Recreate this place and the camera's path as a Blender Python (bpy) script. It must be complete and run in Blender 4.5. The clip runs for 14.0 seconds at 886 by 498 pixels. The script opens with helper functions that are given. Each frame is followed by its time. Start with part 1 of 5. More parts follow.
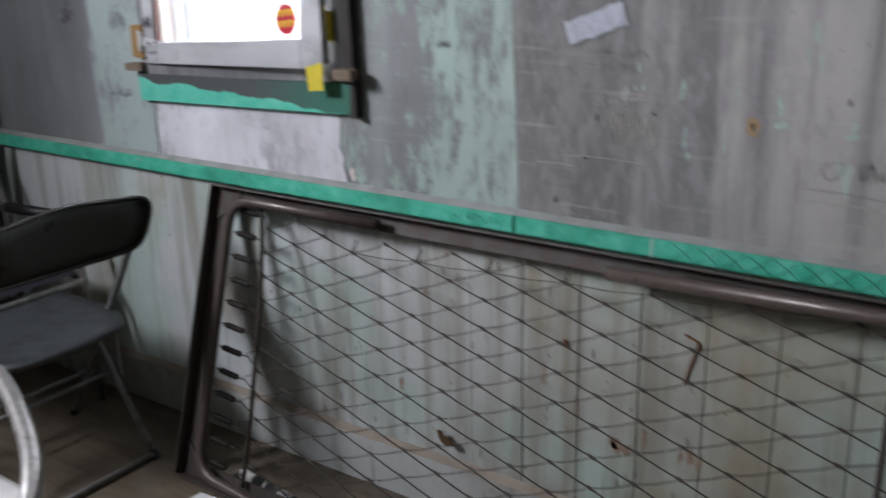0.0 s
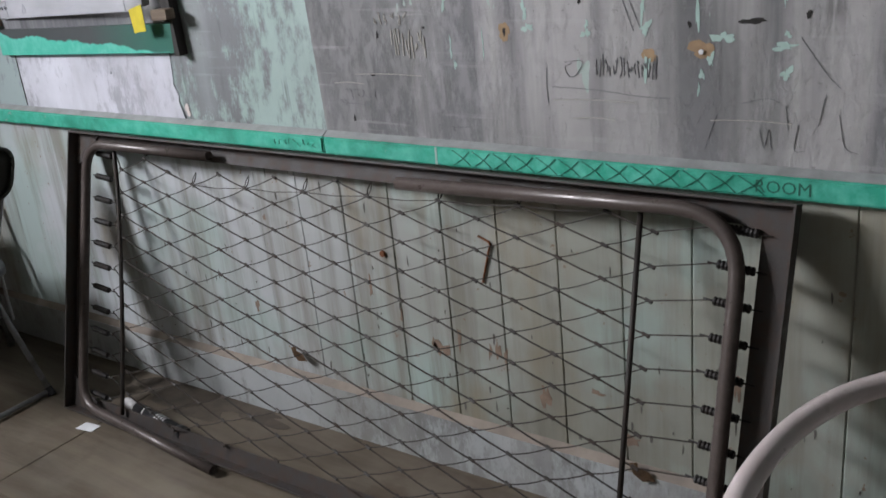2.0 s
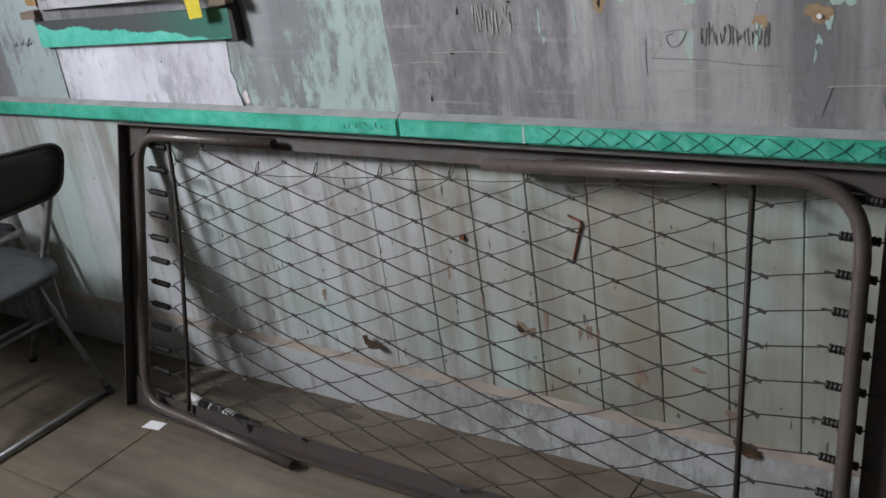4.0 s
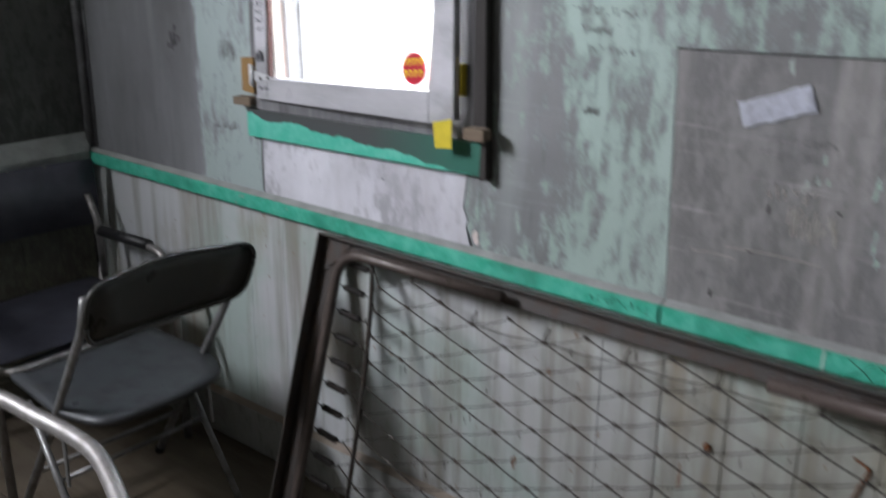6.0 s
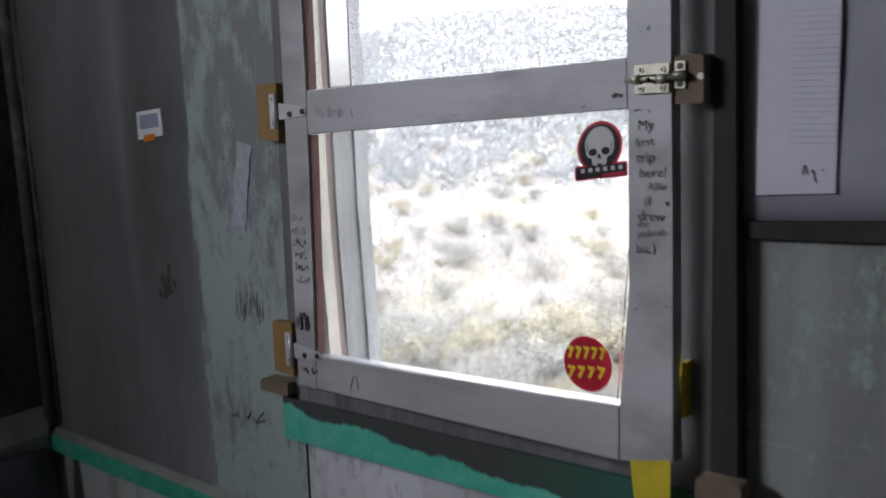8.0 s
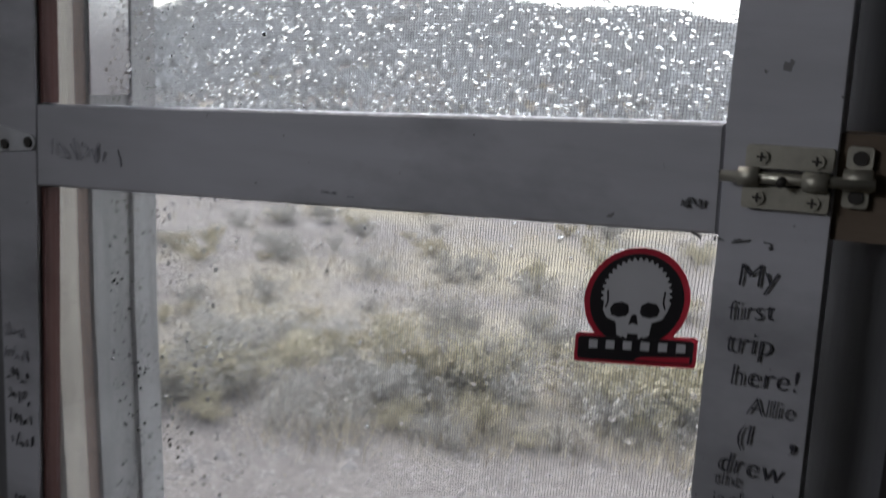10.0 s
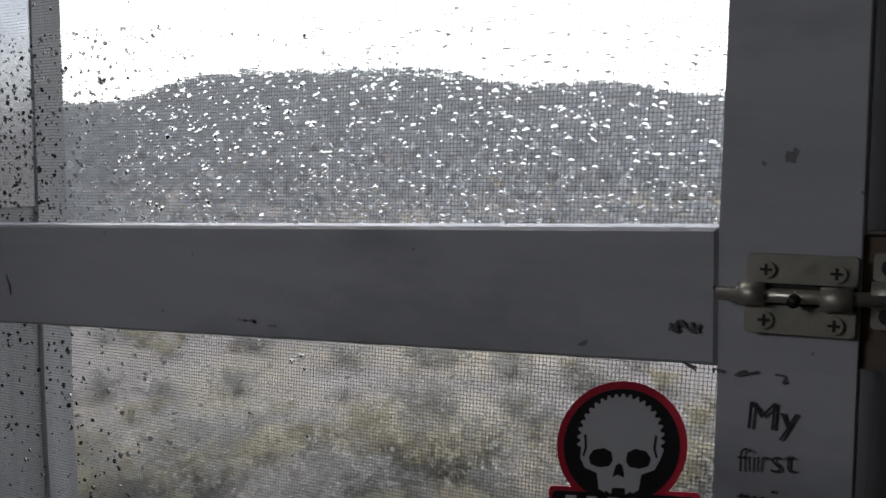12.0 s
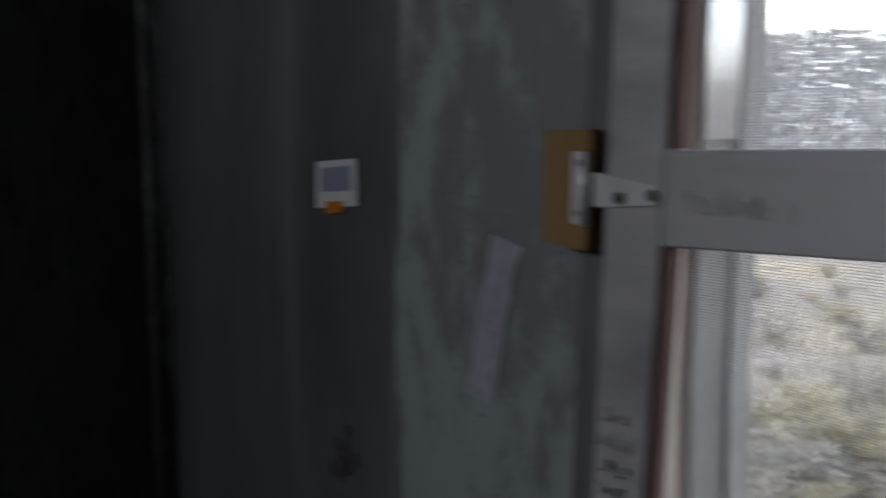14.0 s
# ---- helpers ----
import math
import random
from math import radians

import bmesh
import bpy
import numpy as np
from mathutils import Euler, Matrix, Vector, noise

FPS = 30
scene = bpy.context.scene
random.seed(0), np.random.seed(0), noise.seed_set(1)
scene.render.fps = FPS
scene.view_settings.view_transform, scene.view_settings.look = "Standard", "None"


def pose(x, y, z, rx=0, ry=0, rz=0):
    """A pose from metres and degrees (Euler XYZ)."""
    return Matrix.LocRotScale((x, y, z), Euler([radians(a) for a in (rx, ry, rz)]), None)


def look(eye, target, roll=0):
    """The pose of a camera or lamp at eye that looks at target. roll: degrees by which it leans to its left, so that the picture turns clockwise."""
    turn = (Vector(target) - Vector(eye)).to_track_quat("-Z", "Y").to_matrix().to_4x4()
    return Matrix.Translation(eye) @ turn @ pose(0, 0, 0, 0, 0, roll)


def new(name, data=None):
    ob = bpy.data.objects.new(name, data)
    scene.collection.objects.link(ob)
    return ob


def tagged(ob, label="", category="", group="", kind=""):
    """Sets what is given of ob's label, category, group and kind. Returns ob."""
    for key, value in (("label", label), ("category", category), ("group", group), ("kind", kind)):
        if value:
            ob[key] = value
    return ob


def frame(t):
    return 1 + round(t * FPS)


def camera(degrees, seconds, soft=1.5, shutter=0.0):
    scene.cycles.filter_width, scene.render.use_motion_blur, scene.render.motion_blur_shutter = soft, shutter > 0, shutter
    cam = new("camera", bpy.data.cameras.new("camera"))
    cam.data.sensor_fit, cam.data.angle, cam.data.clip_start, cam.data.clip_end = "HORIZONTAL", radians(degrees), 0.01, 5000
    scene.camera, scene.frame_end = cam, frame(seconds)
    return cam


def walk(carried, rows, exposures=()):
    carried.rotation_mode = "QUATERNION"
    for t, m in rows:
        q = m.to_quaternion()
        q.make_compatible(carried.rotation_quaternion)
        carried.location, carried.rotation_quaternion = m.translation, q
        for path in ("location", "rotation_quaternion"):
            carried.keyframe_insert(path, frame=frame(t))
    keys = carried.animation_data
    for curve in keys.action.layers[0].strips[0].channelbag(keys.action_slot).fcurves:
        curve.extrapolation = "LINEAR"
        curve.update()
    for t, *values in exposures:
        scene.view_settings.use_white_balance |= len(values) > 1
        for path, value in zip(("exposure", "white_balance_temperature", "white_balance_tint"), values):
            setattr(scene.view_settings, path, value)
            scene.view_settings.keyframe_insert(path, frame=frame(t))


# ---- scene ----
cam = camera(50.0, 14.0, shutter=0.5)
PATH = [
    (0, (0.966, -1.638, 1.302), (-0.138, -0.085, 0.694), -1.3),
    (0.5, (1.086, -1.546, 1.289), (0.075, 0.036, 0.599), -4.4),
    (1, (1.22, -1.51, 1.285), (0.152, 0.048, 0.629), -6.3),
    (1.5, (1.338, -1.494, 1.273), (0.228, 0.029, 0.606), -5.8),
    (2, (1.391, -1.488, 1.256), (0.271, 0.005, 0.538), -6.0),
    (2.5, (1.375, -1.508, 1.25), (0.231, -0.042, 0.514), -7.6),
    (2.7, (1.358, -1.521, 1.248), (0.206, -0.062, 0.511), -7.9),
    (4.8, (1.083, -1.581, 1.297), (0.057, -0.066, 0.49), -7.1),
    (5, (1.05, -1.638, 1.284), (0.019, -0.098, 0.531), -5.1),
    (5.5, (0.874, -1.637, 1.406), (-0.188, -0.118, 0.655), -2.9),
    (6, (0.718, -1.549, 1.428), (-0.477, -0.078, 0.79), 0.7),
    (6.5, (0.577, -1.392, 1.49), (-0.744, 0.012, 0.957), 1.1),
    (7, (0.424, -1.232, 1.516), (-0.918, 0.169, 1.026), 1.2),
    (7.2, (0.321, -1.193, 1.494), (-1.012, 0.227, 1.04), 0.5),
    (9.3, (-0.358, -0.614, 1.508), (-1.441, 1.026, 1.138), -1.1),
    (9.5, (-0.381, -0.577, 1.533), (-1.436, 1.061, 1.084), -0.2),
    (10, (-0.435, -0.524, 1.532), (-1.359, 1.206, 1.136), 3.0),
    (10.5, (-0.457, -0.469, 1.543), (-1.332, 1.306, 1.252), 2.4),
    (11, (-0.469, -0.443, 1.54), (-1.244, 1.383, 1.312), 2.0),
    (11.5, (-0.463, -0.434, 1.541), (-1.286, 1.376, 1.318), 1.8),
    (12, (-0.466, -0.43, 1.541), (-1.358, 1.345, 1.311), 0.7),
    (12.5, (-0.464, -0.414, 1.525), (-1.398, 1.335, 1.261), 0.9),
    (13, (-0.478, -0.403, 1.512), (-1.457, 1.315, 1.212), 1.0),
    (13.5, (-0.573, -0.43, 1.505), (-1.801, 1.12, 1.202), 0.1),
    (13.7, (-0.615, -0.475, 1.505), (-1.978, 0.956, 1.2), 0.4),
    (14, (-0.679, -0.528, 1.509), (-2.205, 0.73, 1.208), 0.3),
]
walk(cam, [(t, look(eye, target, roll)) for t, eye, target, roll in PATH], exposures=[(0.0, 5.05), (2.5, 5.5), (4.8, 5.35), (6.0, 5.05), (7.2, 4.25), (9.3, 2.4), (10.0, 2.15), (11.0, 1.75), (12.0, 1.6), (13.2, 1.95), (14.0, 2.3)])

# ---- light: an overcast desert sky, with one window in the dark side wall behind the camera ----
world = bpy.data.worlds.new("sky")
scene.world = world
world.use_nodes = True
wn = world.node_tree.nodes
sky = wn.new("ShaderNodeTexSky")
sky.sky_type, sky.sun_disc = "NISHITA", False
sky.sun_elevation, sky.sun_rotation = radians(55), radians(-60)
sky.dust_density = 0.6
cloud = wn.new("ShaderNodeHueSaturation")
cloud.inputs["Saturation"].default_value = 0.35
world.node_tree.links.new(sky.outputs[0], cloud.inputs["Color"])
world.node_tree.links.new(cloud.outputs[0], wn["Background"].inputs[0])
wn["Background"].inputs[1].default_value = 0.15
sun = new("sun", bpy.data.lights.new("sun", "SUN"))
sun.data.energy, sun.data.angle, sun.data.color = 1.2, radians(25), (1.0, 0.98, 0.97)
sun.matrix_world = look((-40, 24, 60), (0, 0, 0))


def opening_lamp(name, eye, target, wide, high, watts):
    lamp = new(name, bpy.data.lights.new(name, "AREA"))
    lamp.data.shape, lamp.data.size, lamp.data.size_y, lamp.data.energy = "RECTANGLE", wide, high, watts
    lamp.data.color = (0.915, 0.925, 1.0)
    lamp.matrix_world = look(eye, target)
    return lamp


opening_lamp("west_window_skylight", (-1.97, -2.05, 2.17), (0.0, -1.75, 1.3), 1.1, 0.34, 3.4)


# ---- materials ----
class Nodes:
    """A small builder of node materials in world metres."""

    def __init__(self, name, rough=0.8, metal=0.0):
        self.m = bpy.data.materials.new(name)
        self.m.use_nodes = True
        self.t = self.m.node_tree
        self.b = self.t.nodes["Principled BSDF"]
        self.b.inputs["Roughness"].default_value = rough
        self.b.inputs["Metallic"].default_value = metal
        self.at = self.add("ShaderNodeNewGeometry").outputs["Position"]

    def add(self, kind, **values):
        n = self.t.nodes.new(kind)
        for key, v in values.items():
            n.inputs[key].default_value = v
        return n

    def link(self, a, b):
        self.t.links.new(a, b)

    def where(self, sx=1.0, sy=1.0, sz=1.0, seed=0.0):
        n = self.add("ShaderNodeMapping")
        n.inputs["Scale"].default_value = (sx, sy, sz)
        n.inputs["Location"].default_value = (seed, seed * 0.7, seed * 1.3)
        self.link(self.at, n.inputs["Vector"])
        return n.outputs[0]

    def noise(self, scale, detail=6, stretch=(1, 1, 1), seed=0.0, rough=0.6, distort=0.0):
        n = self.add("ShaderNodeTexNoise", Scale=scale, Detail=detail, Roughness=rough, Distortion=distort)
        self.link(self.where(*stretch, seed), n.inputs["Vector"])
        return n.outputs["Fac"]

    def step(self, fac, lo, hi, a=0.0, b=1.0):
        n = self.add("ShaderNodeMapRange")
        n.inputs["From Min"].default_value, n.inputs["From Max"].default_value = lo, hi
        n.inputs["To Min"].default_value, n.inputs["To Max"].default_value = a, b
        self.link(fac, n.inputs["Value"])
        return n.outputs[0]

    def math(self, op, a, b):
        n = self.add("ShaderNodeMath")
        n.operation = op
        for s, v in zip(n.inputs, (a, b)):
            if isinstance(v, (int, float)):
                s.default_value = v
            else:
                self.link(v, s)
        return n.outputs[0]

    def axis(self, name):
        n = self.add("ShaderNodeSeparateXYZ")
        self.link(self.at, n.inputs[0])
        return n.outputs[name]

    def mix(self, fac, a, b):
        n = self.add("ShaderNodeMix")
        n.data_type = "RGBA"
        for s, v in ((n.inputs[0], fac), (n.inputs[6], a), (n.inputs[7], b)):
            if isinstance(v, tuple):
                s.default_value = (*v, 1)
            elif isinstance(v, (int, float)):
                s.default_value = v
            else:
                self.link(v, s)
        return n.outputs[2]

    def color(self, c):
        if isinstance(c, tuple):
            self.b.inputs["Base Color"].default_value = (*c, 1)
        else:
            self.link(c, self.b.inputs["Base Color"])
        return self

    def rough(self, fac, lo, hi):
        self.link(self.step(fac, 0.3, 0.7, lo, hi), self.b.inputs["Roughness"])
        return self

    def bump(self, fac, height, strength=1.0):
        n = self.add("ShaderNodeBump", Strength=strength, Distance=height)
        self.link(fac, n.inputs["Height"])
        self.link(n.outputs[0], self.b.inputs["Normal"])
        return self

    def random(self):
        return self.add("ShaderNodeObjectInfo").outputs["Random"]


def peeling(name, paint, under, amount, streak, dirt=(0.13, 0.13, 0.12), seed=0.0, dirt_amount=0.5, tone=None, flakes=None, scratch=None):
    """Old wall paint worn off in vertical patches, with run marks and grime."""
    n = Nodes(name, 0.75)
    big = n.noise(3.2, 4, (1, 1, 0.55), seed)
    fine = n.noise(34, 10, (1, 1, 0.45), seed + 3, 0.75)
    wear = n.math("ADD", n.math("MULTIPLY", big, 0.5), n.math("MULTIPLY", fine, 0.65))
    worn = n.step(wear, 0.545 - amount, 0.63 - amount)
    runs = n.noise(9.0, 5, (1, 1, 0.07), seed + 7, 0.6)
    paint_c = n.mix(n.step(n.noise(7, 5, seed=seed + 1), 0.35, 0.7), paint, tuple(c * 0.86 for c in paint))
    under_c = n.mix(n.step(n.noise(5, 6, (1, 1, 0.6), seed + 2), 0.35, 0.68), under, tuple(c * 0.66 for c in under))
    c = n.mix(worn, paint_c, under_c)
    c = n.mix(n.math("MULTIPLY", n.step(runs, 0.5 - 0.06 * streak, 0.72 - 0.12 * streak), streak), c, tone or tuple(min(1, v * 1.5) for v in under))
    c = n.mix(n.math("MULTIPLY", n.step(n.noise(2.1, 7, (1, 1, 0.5), seed + 11, 0.65), 0.46, 0.72), dirt_amount), c, dirt)
    if flakes:
        spots = n.noise(17, 3, (1, 1, 0.35), seed + 19, 0.55)
        c = n.mix(n.step(spots, 0.69, 0.7), c, flakes)
    if scratch:
        lines = n.noise(75, 3, (0.05, 1, 1), seed + 23, 0.5)
        c = n.mix(n.math("MULTIPLY", n.step(lines, 0.6, 0.68), n.step(n.noise(6, 4, seed=seed + 29), 0.45, 0.65, 0, 0.55)), c, scratch)
        lines = n.noise(60, 4, (1, 1, 0.09), seed + 31, 0.5)
        c = n.mix(n.math("MULTIPLY", n.step(lines, 0.61, 0.68), n.step(n.noise(5, 4, seed=seed + 37), 0.48, 0.66, 0, 0.7)), c, tuple(v * 0.3 for v in scratch))
    c = n.mix(n.step(n.noise(90, 3, seed=seed + 5), 0.68, 0.72, 0, 0.5), c, dirt)
    n.color(c).rough(fine, 0.6, 0.9)
    h = n.math("SUBTRACT", n.math("MULTIPLY", fine, 0.25), worn)
    n.bump(h, 0.0012, 0.7)
    return n.m


def rusty(name, base, spot, rough=0.5, metal=0.6, amount=0.5, scale=30):
    n = Nodes(name, rough, metal)
    f = n.noise(scale, 6, seed=2.0)
    c = n.mix(n.math("MULTIPLY", n.step(f, 0.45, 0.66), amount), base, spot)
    c = n.mix(n.step(n.noise(6, 4, seed=5.0), 0.4, 0.7, 0, 0.35), c, tuple(v * 0.55 for v in base))
    n.color(c).rough(f, rough - 0.12, min(1, rough + 0.2)).bump(n.noise(220, 4), 0.0004, 0.5)
    return n.m


def plain(name, c, rough=0.6, metal=0.0, vary=0.18, scale=40):
    n = Nodes(name, rough, metal)
    n.color(n.mix(n.step(n.noise(scale, 5), 0.35, 0.7), c, tuple(v * (1 - vary) for v in c)))
    n.bump(n.noise(scale * 6, 4), 0.0003, 0.4)
    return n.m


def timber(name, light, dark, along="z", rough=0.85, scale=30):
    s = {"z": (1, 1, 0.04), "x": (0.04, 1, 1), "y": (1, 0.04, 1)}[along]
    n = Nodes(name, rough)
    g = n.noise(scale, 7, s, 1.0, 0.65, 0.4)
    c = n.mix(n.step(g, 0.36, 0.66), light, dark)
    c = n.mix(n.step(n.noise(4, 5, seed=4.0), 0.45, 0.75, 0, 0.5), c, tuple(v * 0.6 for v in dark))
    n.color(c).bump(g, 0.0015, 0.8)
    return n.m


def glass(name, tint=(1, 1, 1), rough=0.0):
    n = Nodes(name, rough)
    n.b.inputs["Transmission Weight"].default_value = 1.0
    n.b.inputs["IOR"].default_value = 1.45
    return n.color(tint).m


M_GREYWALL = peeling("sooty_grey_wall_paint", (0.31, 0.335, 0.335), (0.19, 0.19, 0.2), 0.03, 0.3, dirt=(0.09, 0.09, 0.085), seed=1.0, dirt_amount=0.8, tone=(0.34, 0.4, 0.375))


def two_tone_wall():
    """Dark mottled grey paint, with a paler coat brushed over it along a ragged upright edge beside the window."""
    n = Nodes("two_tone_grey_wall_paint", 0.75)
    fine = n.noise(30, 9, (1, 1, 0.45), 4.0, 0.75)
    soft = n.noise(2.6, 5, (1, 1, 0.35), 12.0, 0.55)
    runs = n.noise(11, 5, (1, 1, 0.06), 6.0, 0.6)
    dark = n.mix(n.step(soft, 0.36, 0.64), (0.085, 0.087, 0.087), (0.2, 0.205, 0.215))
    dark = n.mix(n.step(runs, 0.5, 0.7, 0, 0.4), dark, (0.27, 0.28, 0.29))
    worn = n.step(n.math("ADD", n.math("MULTIPLY", n.noise(4.2, 4, (1, 1, 0.5), 9.0), 0.55), n.math("MULTIPLY", fine, 0.6)), 0.54, 0.62)
    pale = n.mix(worn, (0.32, 0.385, 0.375), (0.2, 0.21, 0.22))
    edge = n.math("ADD", n.axis("X"), n.math("MULTIPLY", n.math("SUBTRACT", n.noise(26, 6, (1, 1, 0.25), 15.0, 0.7), 0.5), 0.09))
    c = n.mix(n.step(edge, -1.388, -1.379), dark, pale)
    c = n.mix(n.step(n.noise(85, 3, seed=5.0), 0.68, 0.72, 0, 0.6), c, (0.06, 0.06, 0.06))
    n.color(c).rough(fine, 0.6, 0.9).bump(n.math("SUBTRACT", n.math("MULTIPLY", fine, 0.3), worn), 0.001, 0.6)
    return n.m


M_TWOTONEWALL = two_tone_wall()
M_LAVENDER = peeling("pale_grey_wall_paint", (0.64, 0.64, 0.69), (0.48, 0.48, 0.52), -0.03, 0.3, dirt=(0.27, 0.26, 0.27), seed=21.0, dirt_amount=0.8)
M_MINT = peeling("mint_green_peeling_paint", (0.36, 0.47, 0.425), (0.22, 0.225, 0.23), 0.01, 0.25, seed=34.3, dirt_amount=0.25, tone=(0.46, 0.54, 0.51), scratch=(0.3, 0.34, 0.33))
M_PANEL = peeling("bare_grey_hardboard", (0.255, 0.25, 0.25), (0.185, 0.182, 0.185), 0.03, 0.9, seed=52.0, dirt_amount=0.5, tone=(0.42, 0.405, 0.39), flakes=(0.36, 0.43, 0.39), scratch=(0.4, 0.39, 0.38))
M_WEST = peeling("dark_mottled_wall_paint", (0.1, 0.106, 0.098), (0.06, 0.064, 0.058), 0.03, 0.2, dirt=(0.05, 0.05, 0.046), seed=77.0, dirt_amount=0.7)
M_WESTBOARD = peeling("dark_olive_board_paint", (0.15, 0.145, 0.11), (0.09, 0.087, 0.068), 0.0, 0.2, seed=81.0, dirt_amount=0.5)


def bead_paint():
    n = Nodes("stained_shaded_pale_board_paint", 0.7)
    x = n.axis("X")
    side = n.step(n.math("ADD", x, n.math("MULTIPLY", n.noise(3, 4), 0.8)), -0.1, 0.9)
    # base colours lowered for shade on the boards too, most on the right
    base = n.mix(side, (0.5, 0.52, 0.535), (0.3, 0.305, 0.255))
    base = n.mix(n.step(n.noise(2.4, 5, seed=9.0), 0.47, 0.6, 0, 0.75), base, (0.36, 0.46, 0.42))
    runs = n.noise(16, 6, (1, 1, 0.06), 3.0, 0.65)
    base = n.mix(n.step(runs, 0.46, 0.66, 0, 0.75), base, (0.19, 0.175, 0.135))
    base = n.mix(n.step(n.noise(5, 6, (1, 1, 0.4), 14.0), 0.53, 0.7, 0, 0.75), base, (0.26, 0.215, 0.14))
    # patchy darkening towards the floor: stains, plus shade put into the colour
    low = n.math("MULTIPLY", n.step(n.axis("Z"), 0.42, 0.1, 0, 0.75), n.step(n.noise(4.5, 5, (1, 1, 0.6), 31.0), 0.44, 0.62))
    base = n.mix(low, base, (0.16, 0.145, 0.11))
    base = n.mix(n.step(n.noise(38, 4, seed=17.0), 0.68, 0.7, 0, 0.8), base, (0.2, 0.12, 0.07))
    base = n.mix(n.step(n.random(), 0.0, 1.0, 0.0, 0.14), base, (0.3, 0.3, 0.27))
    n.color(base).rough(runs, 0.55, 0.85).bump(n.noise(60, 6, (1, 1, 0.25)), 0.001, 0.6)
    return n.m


def rail_paint():
    n = Nodes("green_rail_paint", 0.55)
    f = n.noise(28, 6, (1, 1, 1), 3.0, 0.7)
    c = n.mix(n.step(f, 0.4, 0.62), (0.03, 0.36, 0.235), (0.1, 0.5, 0.37))
    c = n.mix(n.step(n.noise(9, 5, seed=8.0), 0.5, 0.68, 0, 0.7), c, (0.012, 0.2, 0.125))
    worn = n.step(n.noise(13, 7, seed=2.0, rough=0.75), 0.62, 0.68)
    c = n.mix(worn, c, (0.38, 0.36, 0.34))
    n.color(c).rough(f, 0.4, 0.7).bump(f, 0.001, 0.5)
    return n.m


def apron_paint():
    """Green paint brushed over in dark grey along an uneven upper edge."""
    n = Nodes("green_and_dark_grey_paint", 0.55)
    f = n.noise(30, 6, seed=3.0)
    green = n.mix(n.step(f, 0.4, 0.65), (0.06, 0.43, 0.31), (0.13, 0.52, 0.41))
    slope = n.math("SUBTRACT", n.axis("Z"), n.math("MULTIPLY", n.axis("X"), -0.052))
    edge = n.math("ADD", slope, n.math("MULTIPLY", n.noise(7, 4, seed=1.0, distort=0.6), 0.06))
    over = n.step(edge, 0.95, 0.954)
    dark = n.mix(n.step(n.axis("X"), -0.75, -0.5), (0.055, 0.06, 0.06), (0.02, 0.12, 0.085))
    n.color(n.mix(over, green, dark)).bump(f, 0.001, 0.4)
    return n.m


def sash_paint():
    n = Nodes("dirty_white_sash_paint", 0.5)
    g = n.noise(22, 6, (0.12, 1, 1), 2.0, 0.6)
    c = n.mix(n.step(g, 0.4, 0.7), (0.52, 0.52, 0.55), (0.42, 0.42, 0.44))
    c = n.mix(n.step(n.noise(8, 6, (0.5, 1, 1), 6.0), 0.46, 0.66, 0, 0.75), c, (0.17, 0.17, 0.172))
    c = n.mix(n.step(n.noise(2.6, 5, (0.6, 1, 1), 16.0), 0.42, 0.66, 0, 0.55), c, (0.27, 0.27, 0.275))
    c = n.mix(n.step(n.noise(70, 3, seed=9.0), 0.72, 0.74, 0, 0.7), c, (0.1, 0.09, 0.08))
    n.color(c).rough(g, 0.4, 0.6).bump(g, 0.0006, 0.5)
    return n.m


def floor_wood():
    n = Nodes("dusty_plywood_floor", 0.7)
    g = n.noise(14, 7, (0.12, 1, 1), 2.0, 0.65, 0.5)
    c = n.mix(n.step(g, 0.36, 0.68), (0.13, 0.102, 0.07), (0.072, 0.056, 0.039))
    c = n.mix(n.step(n.noise(3.2, 6, seed=3.0), 0.45, 0.7, 0, 0.7), c, (0.175, 0.147, 0.115))
    c = n.mix(n.step(n.noise(7, 5, seed=13.0), 0.56, 0.7, 0, 0.7), c, (0.08, 0.055, 0.035))
    n.color(c).rough(g, 0.55, 0.85).bump(g, 0.0008, 0.5)
    return n.m


def ground_dirt():
    n = Nodes("gravelly_desert_ground", 0.95)
    f = n.noise(9, 8, seed=2.0, rough=0.7)
    c = n.mix(n.step(f, 0.35, 0.7), (0.168, 0.152, 0.14), (0.11, 0.098, 0.09))
    c = n.mix(n.step(n.noise(0.32, 5, seed=4.0), 0.52, 0.66, 0, 0.7), c, (0.25, 0.22, 0.14))
    c = n.mix(n.step(n.noise(0.5, 4, (1, 2.2, 1), 11.0), 0.64, 0.72, 0, 0.5), c, (0.45, 0.45, 0.45))
    c = n.mix(n.step(n.noise(60, 3, seed=7.0), 0.6, 0.66, 0, 0.7), c, (0.42, 0.4, 0.38))
    n.color(c).bump(f, 0.03, 0.8)
    return n.m


def leafy(name, a, b):
    n = Nodes(name, 0.8)
    n.color(n.mix(n.step(n.noise(14, 4), 0.35, 0.7), a, b))
    return n.m


